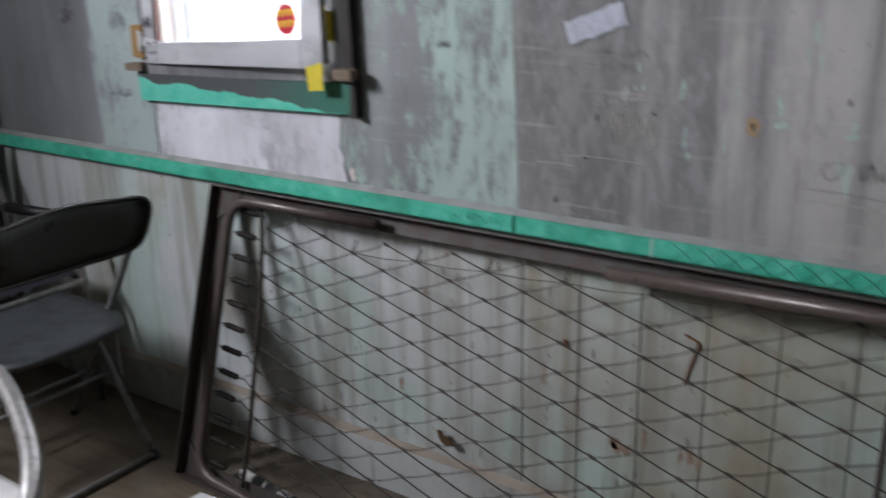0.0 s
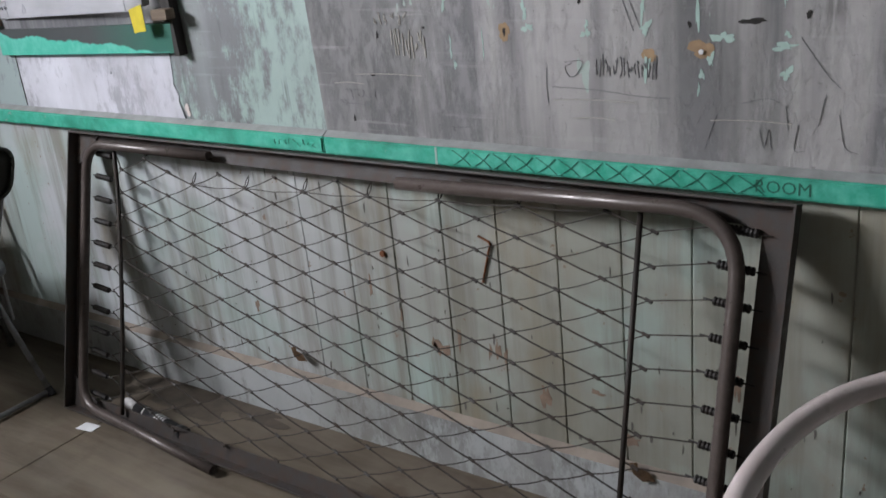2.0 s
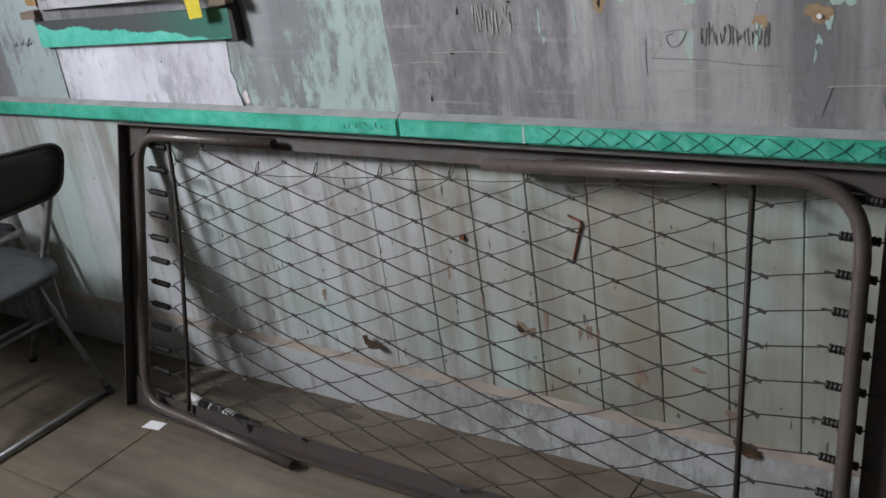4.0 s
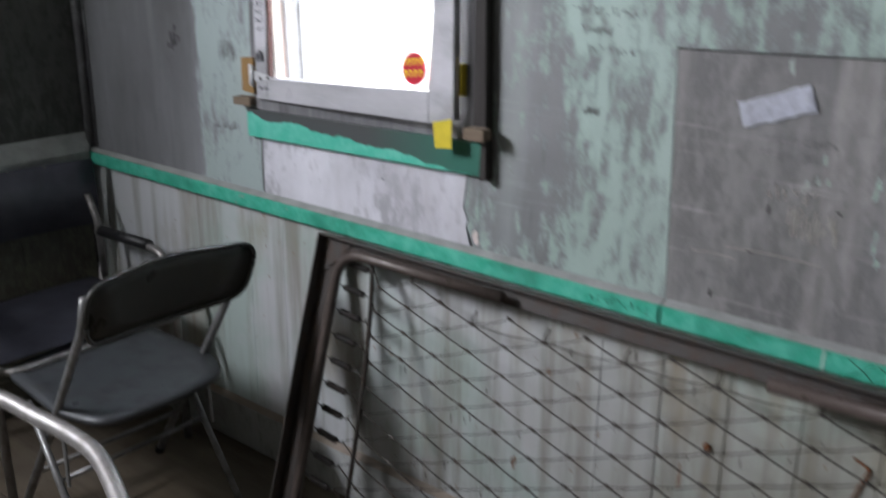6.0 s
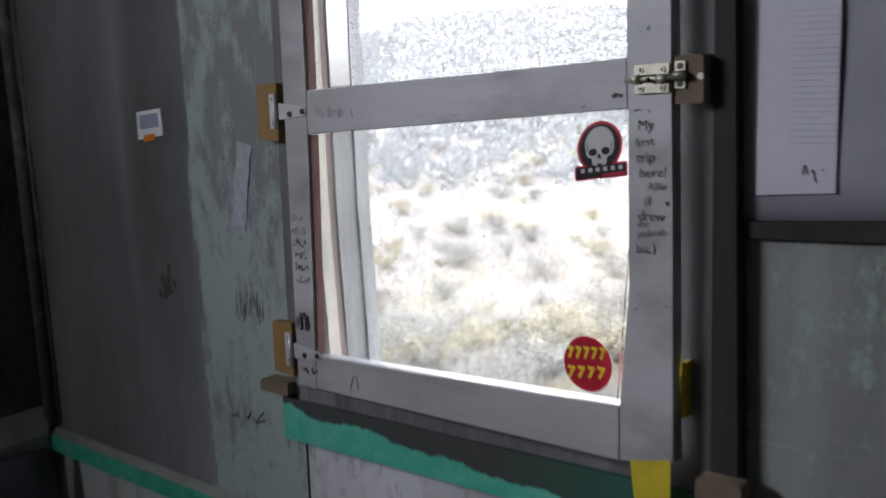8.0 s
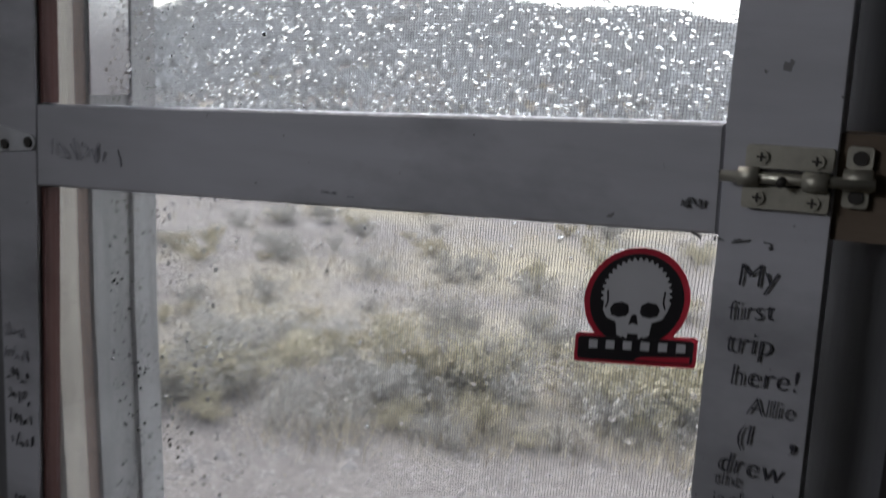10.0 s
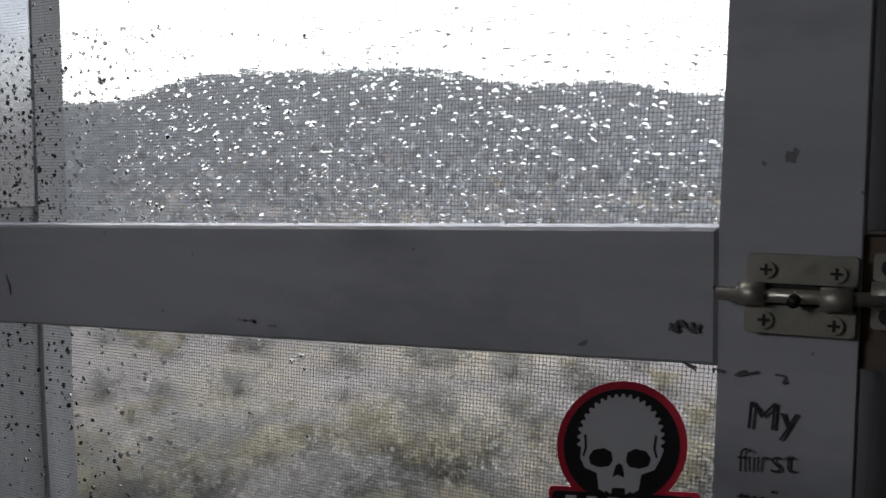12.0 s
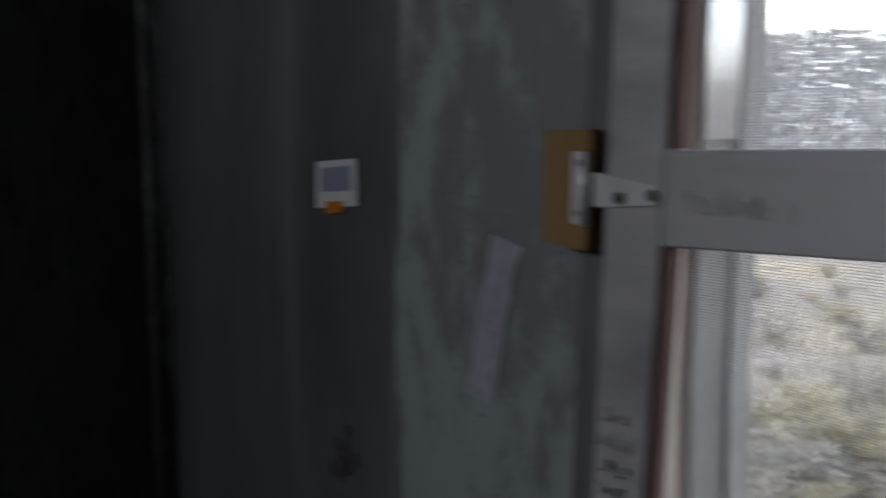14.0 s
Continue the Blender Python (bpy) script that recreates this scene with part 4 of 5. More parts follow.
def round_sticker():
    """A red-rimmed black disc over a bar, with a pale bone shape and pale bars for letters."""
    s = thing("round_sticker", "red-rimmed black sticker with a pale skull shape on the pane", "sticker", SHIFT)
    cx, cz = -0.58, 1.4078

    def y(k):
        return lean(cx) + 0.0088 - 0.0004 * k, lean(cx) + 0.0089

    def tilt(p):
        return (cx + 0.935 * (p[0] - cx), cz + 0.935 * (p[1] - cz) + 0.125 * (p[0] - cx))

    def flat(name, pts, k, m, label=""):
        a, b = y(k)
        part(name, prism([tilt(p) for p in pts], a, b), m, s, label)

    def ring(r, n=36, c=(cx, cz)):
        return [(c[0] + r * math.cos(2 * math.pi * i / n), c[1] + r * math.sin(2 * math.pi * i / n)) for i in range(n)]

    def frame_box(g):
        return rounded([(cx - 0.0345 + g, cz - 0.0385 + g), (cx + 0.0375 - g, cz - 0.0385 + g), (cx + 0.0375 - g, cz - 0.0205 - g), (cx - 0.0345 + g, cz - 0.0205 - g)], 0.0025)

    flat("red_rim", ring(0.031), 1, M_RED)
    flat("red_bar", frame_box(0.0), 1.2, M_RED)
    flat("black_disc", ring(0.0275), 2, M_BLACKV)
    flat("black_bar", frame_box(0.002), 2.4, M_BLACKV)
    cog = []
    for i in range(84):
        a = math.radians(-12 + 204 * i / 83)
        r = 0.0222 if i % 4 < 2 else 0.0205
        cog.append((cx + 0.93 * r * math.cos(a), cz + 0.003 + r * math.sin(a)))
    jaw = [(0.0188, -0.006), (0.0165, -0.0105), (0.0105, -0.013), (0.0095, -0.0205), (0.0065, -0.0222), (0.006, -0.0212), (0.0035, -0.0228), (0.003, -0.0198), (0.0004, -0.0198)]
    cog += [(cx - u, cz + v) for u, v in jaw] + [(cx + u, cz + v) for u, v in jaw[::-1]]
    flat("pale_shape", cog, 3.2, M_GREYV)
    for d in (-1, 1):
        flat("dark_eye", [(cx + d * (0.0084 + u), cz - 0.0055 + v) for u, v in ((-0.0052, -0.0012), (-0.0045, 0.003), (-0.001, 0.0048), (0.004, 0.0038), (0.0062, 0.0005), (0.0052, -0.0032), (0.001, -0.0046), (-0.0035, -0.0038))], 4, M_BLACKV)
        flat("cheek_line", [(cx + d * u, cz + v) for u, v in ((0.0163, 0.006), (0.0172, 0.0055), (0.0166, -0.0005), (0.0178, -0.0045), (0.017, -0.0048), (0.0157, -0.0005))], 4, M_BLACKV)
    flat("dark_nose", [(cx - 0.0029, cz - 0.0145), (cx - 0.0004, cz - 0.0132), (cx + 0.0026, cz - 0.0145), (cx + 0.0014, cz - 0.0088), (cx, cz - 0.0078), (cx - 0.0015, cz - 0.009)], 4, M_BLACKV)
    for i in range(6):
        x = cx - 0.0255 + i * 0.0103
        flat("pale_letter_bar", [(x, cz - 0.0295), (x + 0.0052, cz - 0.0295), (x + 0.0052, cz - 0.0245), (x, cz - 0.0245)], 4, M_GREYV)
    flat("red_stroke", [(cx + 0.002, cz - 0.0355), (cx + 0.034, cz - 0.0355), (cx + 0.034, cz - 0.032), (cx + 0.006, cz - 0.0335)], 4, M_RED)
    s = thing("red_sticker", "round red sticker with yellow lettering bars on the pane", "sticker", SHIFT)
    cx, cz = -0.598, 1.1495
    a, b = lean(cx) + 0.0082, lean(cx) + 0.0089
    part("red_disc", disc((cx, cz), 0.0325, a, b, 36, squash=1.05), M_RED, s)
    for row, (z, n) in enumerate(((cz + 0.004, 5), (cz - 0.02, 4))):
        for i in range(n):
            w = 0.054 / n
            x = cx - 0.027 + i * w
            up = 0.006 * i / n
            part("yellow_letter_bar", prism([(x, z + up), (x + w * 0.3, z + up), (x + w * 0.75, z + 0.012 + up), (x + w * 0.75, z + 0.015 + up), (x, z + 0.015 + up), (x, z + 0.011 + up), (x + w * 0.35, z + 0.011 + up)], a - 0.0006, a - 0.0002), M_YELV, s)


round_sticker()
single("tape_piece", prism([(-0.535, 1.047), (-0.484, 1.06), (-0.4835, 0.998), (-0.51, 0.996), (-0.529, 0.993)], -0.0024, -0.001, lean=lean), M_YELLOW, "yellow tape stuck over the sash corner", "tape", m=SHIFT)
single("tape_piece", prism([(-0.4775, 1.105), (-0.4715, 1.107), (-0.4705, 1.172), (-0.4765, 1.171)], -0.032, -0.0165), M_YELLOW, "thin yellow tape strip beside the sash", "tape")


# ---- things on the walls ----
def poster():
    p = thing("paper_sheet", "wrinkled white paper notice under a dark bottom strip", "poster")

    def z(x):
        return 1.3315 + 0.062 * (x + 0.42)

    bm = bmesh.new()
    cols, rows = 14, 14
    grid = [[None] * (rows + 1) for _ in range(cols + 1)]
    for i in range(cols + 1):
        for j in range(rows + 1):
            h = 0.55 * j / rows
            x = -0.43 + 0.397 * i / cols - 0.08 * h * i / cols
            grid[i][j] = bm.verts.new((x, -0.006 - 0.003 * noise.noise((x * 9, h * 9, 1.0)), z(x) + h))
    for i in range(cols):
        for j in range(rows):
            bm.faces.new((grid[i][j], grid[i + 1][j], grid[i + 1][j + 1], grid[i][j + 1]))
    bmesh.ops.solidify(bm, geom=list(bm.faces), thickness=0.0008)
    part("sheet", bm, M_PAPER, p, smooth=True)
    part("bottom_strip", prism([(-0.43, z(-0.43) - 0.018), (-0.034, z(-0.034) - 0.025), (-0.032, z(-0.032) - 0.0005), (-0.43, z(-0.43) - 0.0005)], -0.012, -0.0004), M_BLACKWOOD, p, "dark wooden bottom strip")
    part("second_sheet", prism([(-0.405, 1.36), (-0.325, 1.366), (-0.328, 1.9), (-0.408, 1.9)], -0.0112, -0.0098), M_PAPER, p, "printed sheet")
    for k in range(22):
        x0, zz = -0.372, 1.545 - 0.0062 * k
        part("print_line", box(x0, x0 + (0.046 if k % 6 != 5 else 0.03), -0.0116, -0.0113, zz, zz + 0.0014), M_PRINT, p)
    part("scrawl", scrawl(-0.25, -0.19, 1.45, 1.54, -0.011, 61, 9, 0.0007), M_PRINT, p)
    part("scrawl", scrawl(-0.19, -0.05, 1.366, 1.374, -0.011, 63, 16, 0.001), M_PENCIL, p)
    part("scrawl", scrawl(-0.36, -0.33, 1.375, 1.395, -0.012, 65, 3, 0.0008), M_PENCIL, p)


poster()


def postcard():
    c = thing("small_card", "small white picture card pinned to the grey wall", "card")
    pts = [(-1.525, 1.401), (-1.4495, 1.41), (-1.452, 1.4565), (-1.524, 1.4495)]
    part("card", prism(pts, -0.0022, -0.0004), M_WHITE, c)
    part("picture", prism([(-1.515, 1.419), (-1.46, 1.4245), (-1.461, 1.449), (-1.515, 1.4435)], -0.0027, -0.0023), M_BLUEPRINT, c)
    part("orange_band", prism([(-1.507, 1.397), (-1.475, 1.401), (-1.474, 1.413), (-1.506, 1.4095)], -0.0029, -0.0023), M_ORANGE, c)


postcard()


def tape_strip(a, b, w, y, label):
    a, b = Vector((a[0], 0, a[1])), Vector((b[0], 0, b[1]))
    d = (b - a).normalized()
    s = Vector((-d.z, 0, d.x)) * w / 2
    bm, rng = bmesh.new(), random.Random(8)
    rows = []
    for k in range(11):
        q = a.lerp(b, k / 10)
        rows.append([bm.verts.new(q + s * f * rng.uniform(0.9, 1.08) + Vector((0, y - rng.uniform(0, 0.0016), 0))) for f in (-1, -0.35, 0.35, 1)])
    for p, q in zip(rows, rows[1:]):
        for k in range(3):
            bm.faces.new((p[k], p[k + 1], q[k + 1], q[k]))
    bmesh.ops.solidify(bm, geom=list(bm.faces), thickness=0.0007)
    single("duct_tape", bm, M_DUCT, label, "tape")


tape_strip((-1.237, 1.4), (-1.268, 1.258), 0.035, -0.0012, "crinkled silver tape stuck upright on the wall")
tape_strip((0.105, 1.138), (0.222, 1.18), 0.045, -0.006, "crinkled silver tape stuck on the grey hardboard")


def wall_marks():
    """Paint remnants, rust spots, drawings and holes on the hardboard and panels."""
    flecks = bmesh.new()
    for k, (x, z, a, b) in enumerate(((0.515, 1.0, 0.011, 0.009), (0.51, 1.03, 0.006, 0.018), (0.63, 0.99, 0.009, 0.008), (0.632, 1.006, 0.004, 0.008), (0.74, 1.0, 0.01, 0.012), (0.735, 1.04, 0.005, 0.03), (0.828, 1.05, 0.006, 0.045), (0.87, 0.985, 0.018, 0.011),
                                      (0.85, 0.95, 0.005, 0.015), (0.835, 0.925, 0.004, 0.012), (0.83, 0.9, 0.003, 0.01), (0.965, 0.972, 0.024, 0.006), (0.97, 0.99, 0.005, 0.006), (0.97, 0.93, 0.009, 0.012), (0.965, 1.05, 0.004, 0.022), (0.337, 1.05, 0.005, 0.018), (0.345, 0.96, 0.003, 0.02), (0.352, 0.93, 0.003, 0.012), (0.418, 0.97, 0.002, 0.025), (0.74, 0.935, 0.007, 0.02))):
        blob((x, z), a * 0.8, b * 0.8, 100 + k, -0.0036, -0.0031, flecks, rough=0.8)
    part("paint_remnant", flecks, M_FLECK, NORTH, "mint paint remnants")
    stains = bmesh.new()
    for k, (x, z, a, b) in enumerate(((0.466, 0.993, 0.013, 0.015), (0.835, 0.966, 0.022, 0.014), (0.745, 0.955, 0.014, 0.01), (0.82, 1.055, 0.008, 0.01))):
        blob((x, z), a, b, 140 + k, -0.00345, -0.0031, stains, rough=0.3)
    part("rust_stain", stains, M_STAIN, NORTH, "orange rust stains")
    holes = bmesh.new()
    for k, (x, z, a, b) in enumerate(((0.466, 0.993, 0.0035, 0.006), (0.083, 0.812, 0.003, 0.006), (0.146, 0.905, 0.005, 0.003), (0.285, 1.0, 0.003, 0.003), (0.17, 0.985, 0.003, 0.006), (0.815, 1.005, 0.003, 0.005), (0.916, 1.01, 0.02, 0.0045), (0.62, 1.045, 0.003, 0.005), (1.0, 1.02, 0.004, 0.006), (-0.72, 0.885, 0.0025, 0.0025))):
        blob((x, z), a, b, 170 + k, -0.0038 if x > 0 else -0.0007, -0.003 if x > 0 else -0.0001, holes, rough=0.4)
    part("hole", holes, M_GAP, NORTH, "nail holes and dark knots")
    smudge = bmesh.new()
    for k in range(14):
        rng = random.Random(300 + k)
        blob((-1.48 + rng.gauss(0, 0.009), 1.138 + rng.gauss(0, 0.014)), 0.005, 0.008, 310 + k, -0.0006 - 0.00003 * k, -0.0001, smudge, 10)
    part("soot_smudge", smudge, M_SMUDGE, NORTH, "dark soot smudge")
    part("nail_head", disc((0.835, 0.962), 0.004, -0.007, -0.0031, 12), M_WHITE, NORTH)
    lines = bmesh.new()
    y = -0.0036
    for pts in (((0.05, 0.845), (0.09, 0.843), (0.12, 0.843)), ((0.05, 0.85), (0.058, 0.845), (0.052, 0.838)), ((0.06, 0.851), (0.068, 0.845), (0.062, 0.838)), ((0.068, 0.873), (0.1, 0.873)), ((0.083, 0.873), (0.086, 0.852)),
                ((0.1, 0.865), (0.106, 0.858), (0.115, 0.862), (0.117, 0.872)), ((0.12, 0.862), (0.13, 0.858), (0.14, 0.866)), ((0.15, 0.876), (0.145, 0.862), (0.15, 0.852)), ((0.55, 0.93), (0.548, 0.9), (0.55, 0.865)), ((0.3, 0.81), (0.34, 0.808), (0.375, 0.81)), ((0.335, 0.808), (0.338, 0.8)),
                ((0.585, 0.94), (0.62, 0.943), (0.61, 0.92), (0.595, 0.915), (0.587, 0.932), (0.6, 0.938)), ((0.56, 0.895), (0.64, 0.893), (0.72, 0.885), (0.78, 0.883)), ((0.86, 0.86), (0.85, 0.83), (0.84, 0.8)), ((0.9, 0.88), (0.94, 0.89), (0.96, 0.885)), ((0.97, 0.88), (0.975, 0.84)), ((0.93, 0.84), (0.938, 0.81), (0.945, 0.84), (0.95, 0.808)),
                ((0.99, 0.85), (0.985, 0.81), (1.0, 0.808)), ((1.03, 0.9), (1.02, 0.85)), ((0.99, 0.985), (1.03, 0.93), (1.05, 0.91)), ((0.71, 1.05), (0.73, 1.0)), ((0.7, 1.045), (0.718, 0.995)), ((1.05, 0.87), (1.06, 0.82), (1.08, 0.81))):
        tube(curve([(p[0], y, p[1]) for p in pts], 4), 0.0006, 4, lines)
    prism([(0.118, 0.836), (0.134, 0.8435), (0.118, 0.851), (0.123, 0.8435)], -0.0038, -0.0031, lines)
    merge(lines, scrawl(0.645, 0.76, 0.915, 0.955, y, 71, 18, 0.0008))
    merge(lines, scrawl(0.14, 0.27, 1.1, 1.115, y, 73, 13, 0.0006))
    merge(lines, scrawl(0.135, 0.25, 1.075, 1.09, y, 74, 12, 0.0006))
    part("pencil_drawing", lines, M_PENCIL, NORTH, "pencil drawings and scrawled words")
    chalk = scrawl(0.2, 0.29, 0.94, 1.0, y, 75, 12, 0.0016)
    merge(chalk, scrawl(0.16, 0.25, 1.005, 1.03, y, 77, 6, 0.0013))
    for x0, x1, z in ((0.1, 0.27, 0.905), (0.04, 0.12, 0.885), (0.56, 0.72, 0.872), (0.6, 0.68, 0.84), (0.85, 0.98, 0.85)):
        tube(curve([(x0, y, z), ((x0 + x1) / 2, y, z + 0.003), (x1, y, z + 0.001)], 4), 0.0011, 4, chalk)
    part("scratch", chalk, M_CHALK, NORTH, "pale scratches")
    marks = scrawl(-1.29, -1.22, 1.1, 1.16, -0.0003, 81, 14, 0.0006)
    merge(marks, scrawl(-1.33, -1.23, 0.925, 0.95, -0.0006, 83, 3, 0.0018))
    for x0, x1, z0, seed in ((-0.24, -0.1, 1.282, 85), (-0.22, -0.15, 1.248, 86), (-0.205, -0.1, 1.215, 87), (-0.2, -0.17, 1.1, 88)):
        merge(marks, scrawl(x0, x1, z0, z0 + 0.017, -0.0003, seed, 12, 0.0008))
    part("pencil_drawing", marks, M_PENCIL, NORTH, "scrawled dark marks")


wall_marks()


def board_marks():
    """Rust smears, drips and specks on the lower boards, painted shade on the floor behind the bed."""
    smears, drips, rng = bmesh.new(), bmesh.new(), random.Random(77)
    for k, (x, z, a, b) in enumerate(((0.242, 0.3, 0.018, 0.02), (0.225, 0.305, 0.008, 0.012), (0.294, 0.335, 0.006, 0.02), (0.392, 0.325, 0.006, 0.024), (0.372, 0.32, 0.004, 0.016), (0.41, 0.315, 0.004, 0.018), (0.62, 0.28, 0.012, 0.006), (0.69, 0.19, 0.02, 0.01), (0.06, 0.42, 0.005, 0.02), (0.14, 0.36, 0.004, 0.012), (-0.33, 0.3, 0.005, 0.02), (0.5, 0.24, 0.01, 0.03), (0.9, 0.36, 0.006, 0.03))):
        blob((x, z), a, b, 400 + k, -0.0008, 0.001, smears, 14, 0.7)
    part("rust_smear", smears, M_SMEAR, NORTH, "faint rust smears on the boards")
    for k in range(90):
        x, z = rng.uniform(-0.7, 1.3), 0.16 + 0.55 * rng.random() ** 1.4
        blob((x, z), rng.uniform(0.001, 0.0026), rng.uniform(0.002, 0.012), 500 + k, -0.0009, 0.001, drips, 8, 0.5)
    part("drip", drips, M_DRIP, NORTH, "small dark drips and specks")
    # flat dark patches laid on the floor as the bed's shade
    bm = blob((-0.6, 0.07), 0.17, 0.075, 21, 0.0004, 0.001, seg=40, rough=0.3)
    blob((-0.36, 0.05), 0.12, 0.03, 23, 0.0004, 0.0012, bm, 30, 0.4)
    bm.transform(pose(0, 0, 0, 90, 0, 0))
    part("dirt_patch", bm, M_FLOORSHADE, FLOOR, "shade painted on the floor behind the bed")


board_marks()


# ---- the bed frame leaning against the wall ----
def bed():
    slope = 16.4
    b = thing("metal_bed_frame", "brown iron folding bed frame with link springs, leaning on the wall", "bed frame", pose(-0.874, -0.262, 0.007, -slope, 0, 0))
    W, H = 1.882, 0.76

    # angle iron: a flat flange at the back, and an upstanding one along the outer edge
    def angle(x0, x1, z0, z1, edge, name):
        bm = box(x0, x1, 0.016, 0.02, z0, z1)
        bx(bm, *edge)
        return part(name, bm, M_IRON, b)

    angle(0, W, H - 0.042, H, (0, W, -0.016, 0.0155, H - 0.004, H), "top_rail")
    angle(0.03, W, 0, 0.042, (0, W, -0.016, 0.0155, 0, 0.004), "bottom_rail")
    angle(0.0, 0.04, 0.0425, H - 0.0425, (0.0, 0.004, -0.016, 0.0155, 0.0045, H - 0.0045), "left_end_rail")
    angle(W - 0.056, W, 0.0425, H - 0.0425, (W - 0.004, W, -0.016, 0.0155, 0.0045, H - 0.0045), "right_end_rail")
    for sx, x in ((1, 0.005), (-1, W - 0.005)):
        for sz, z in ((1, 0.005), (-1, H - 0.005)):
            s = 0.2 if sx < 0 else 0.09
            part("gusset", prism([(x, z), (x + sx * s, z), (x + sx * 0.05, z + sz * 0.05), (x, z + sz * s)], 0.0112, 0.0158), M_IRON, b, "triangular corner plate")
    r = 0.0125
    part("left_leg_tube", tube(bent([(0.548, -0.014, 0.734), (0.08, -0.014, 0.732), (0.083, -0.014, 0.03), (0.25, -0.02, 0.02), (0.635, -0.045, 0.0)], 0.075, 7), r, 12, hollow=True), M_BEDTUBE, b, "bent brown leg tube", True)
    part("right_leg_tube", tube(bent([(1.106, -0.014, 0.722), (1.802, -0.014, 0.738), (1.806, -0.014, 0.03), (1.106, -0.014, 0.02)], 0.12, 9), r + 0.001, 12, hollow=True), M_BEDTUBE, b, "bent brown leg tube", True)
    part("cross_rod", tube([(1.62, 0.004, 0.724), (1.636, 0.004, 0.03)], 0.0055, 8), M_WIRE, b, smooth=True)
    part("bent_rod", tube(curve([(0.17, 0.004, 0.722), (0.192, 0.004, 0.6), (0.215, 0.0, 0.42), (0.226, 0.002, 0.2), (0.228, 0.004, 0.03)], 5), 0.0055, 8), M_WIRE, b, smooth=True)
    for x0, x1 in ((0.36, 0.53), (1.25, 1.5)):
        part("wire_stop", tube([(x0, -0.002, 0.741), (x1, -0.002, 0.738)], 0.003, 6), M_WIRE, b)

    # coil springs, built once
    def coil():
        bm = bmesh.new()
        n = 9
        rings = []
        for k in range(n * 2 + 1):
            rr = 0.0082 if k % 2 else 0.0066
            rings.append([bm.verts.new((0.062 * k / (n * 2), rr * math.cos(t), rr * math.sin(t))) for t in (2 * math.pi * i / 8 for i in range(8))])
        for p, q in zip(rings, rings[1:]):
            for i in range(8):
                bm.faces.new((p[i], p[(i + 1) % 8], q[(i + 1) % 8], q[i]))
        bm.faces.new(rings[0])
        bm.faces.new(rings[-1])
        tube([(-0.018, 0.003, 0), (0.004, 0, 0)], 0.0018, 5, bm)
        tube([(0.058, 0, 0), (0.082, 0.002, 0)], 0.0016, 5, bm)
        return finish("coil_spring", bm, M_SPRING)

    mesh = coil()

    def spring(x, z, turn):
        ob = new("coil_spring", mesh)
        ob.parent = b
        ob.matrix_basis = pose(x, 0.006, z, 0, turn, 0)

    left = [0.707 - 0.0585 * k for k in range(12)]
    right = [0.71 - 0.0615 * k for k in range(11)]
    for k, z in enumerate(left):
        spring(0.098, z, 4)
    for k, z in enumerate(right):
        spring(1.762, z, 4)

    # link fabric: zigzag wires between staggered nodes
    bm = bmesh.new()
    cols = 17

    def node(k, j):
        pitch = 0.0585 + 0.0015 * k / cols
        v = 0.703 - j * pitch - (0.5 * pitch if k % 2 == 0 else 0.0) + 0.0047 * k
        drift = 0.04 * min(1.2, max(0.0, (0.65 - v) / 0.42)) * (1 - (k / 17) ** 3)
        return Vector((0.2 + 0.0905 * k + drift + 0.002 * noise.noise((k, j, 3.0)), 0.006, v + 0.003 * noise.noise((k, j, 7.0))))

    def inside(v):
        return 0.033 < v.z < 0.716

    for k in range(cols):
        for j in range(14):
            n = node(k, j)
            if not inside(n):
                continue
            tube([n + Vector((-0.007, 0.001, 0.0025)), n + Vector((0.007, -0.001, -0.0025))], 0.0034, 5, bm)
            if k + 1 < cols:
                for jj in ((j, j + 1) if k % 2 == 0 else (j - 1, j)):
                    e = node(k + 1, jj)
                    if jj < 0 or not inside(e):
                        continue
                    sink = -0.0035 if e.z > n.z else -0.001
                    mid = (n + e) / 2 + Vector((0, -0.001, sink))
                    tube([n, (n + mid) / 2 + Vector((0, 0, sink * 0.25)), mid, (mid + e) / 2 + Vector((0, 0, sink * 0.25)), e], 0.0015 if e.z > n.z else 0.0018, 4, bm)
    for j, z in enumerate(left):
        for e in (node(0, j - 1), node(0, j)):
            if abs(e.z - z) < 0.05 and inside(e):
                tube([Vector((0.178, 0.006, z)), e], 0.0015, 4, bm)
    for z in right:
        for j in range(14):
            e = node(cols - 1, j)
            if abs(e.z - z) < 0.036 and inside(e):
                tube([e, Vector((1.754, 0.006, z))], 0.0015, 4, bm)

    def topmost(k):
        return next(node(k, j) for j in range(14) if inside(node(k, j)))

    tagged(part("link_fabric", bm, M_WIRE, b, "diamond link wire fabric"), kind="stuff")
    ties = bmesh.new()
    for k in range(1, cols, 2):
        n = topmost(k)
        tube(curve([n, n + Vector((0.004, 0.004, 0.012)), n + Vector((0.0, 0.01, 0.03)), n + Vector((-0.004, 0.004, 0.012)), n], 4), 0.0013, 4, ties)
    for k in range(1, cols - 2, 2):
        p, q = topmost(k), topmost(k + 2)
        tube([p, (p + q) / 2 + Vector((0, 0, -0.004)), q], 0.0013, 4, ties)
    part("edge_tie", ties, M_WIRE, b, "wire ties along the edge")


bed()


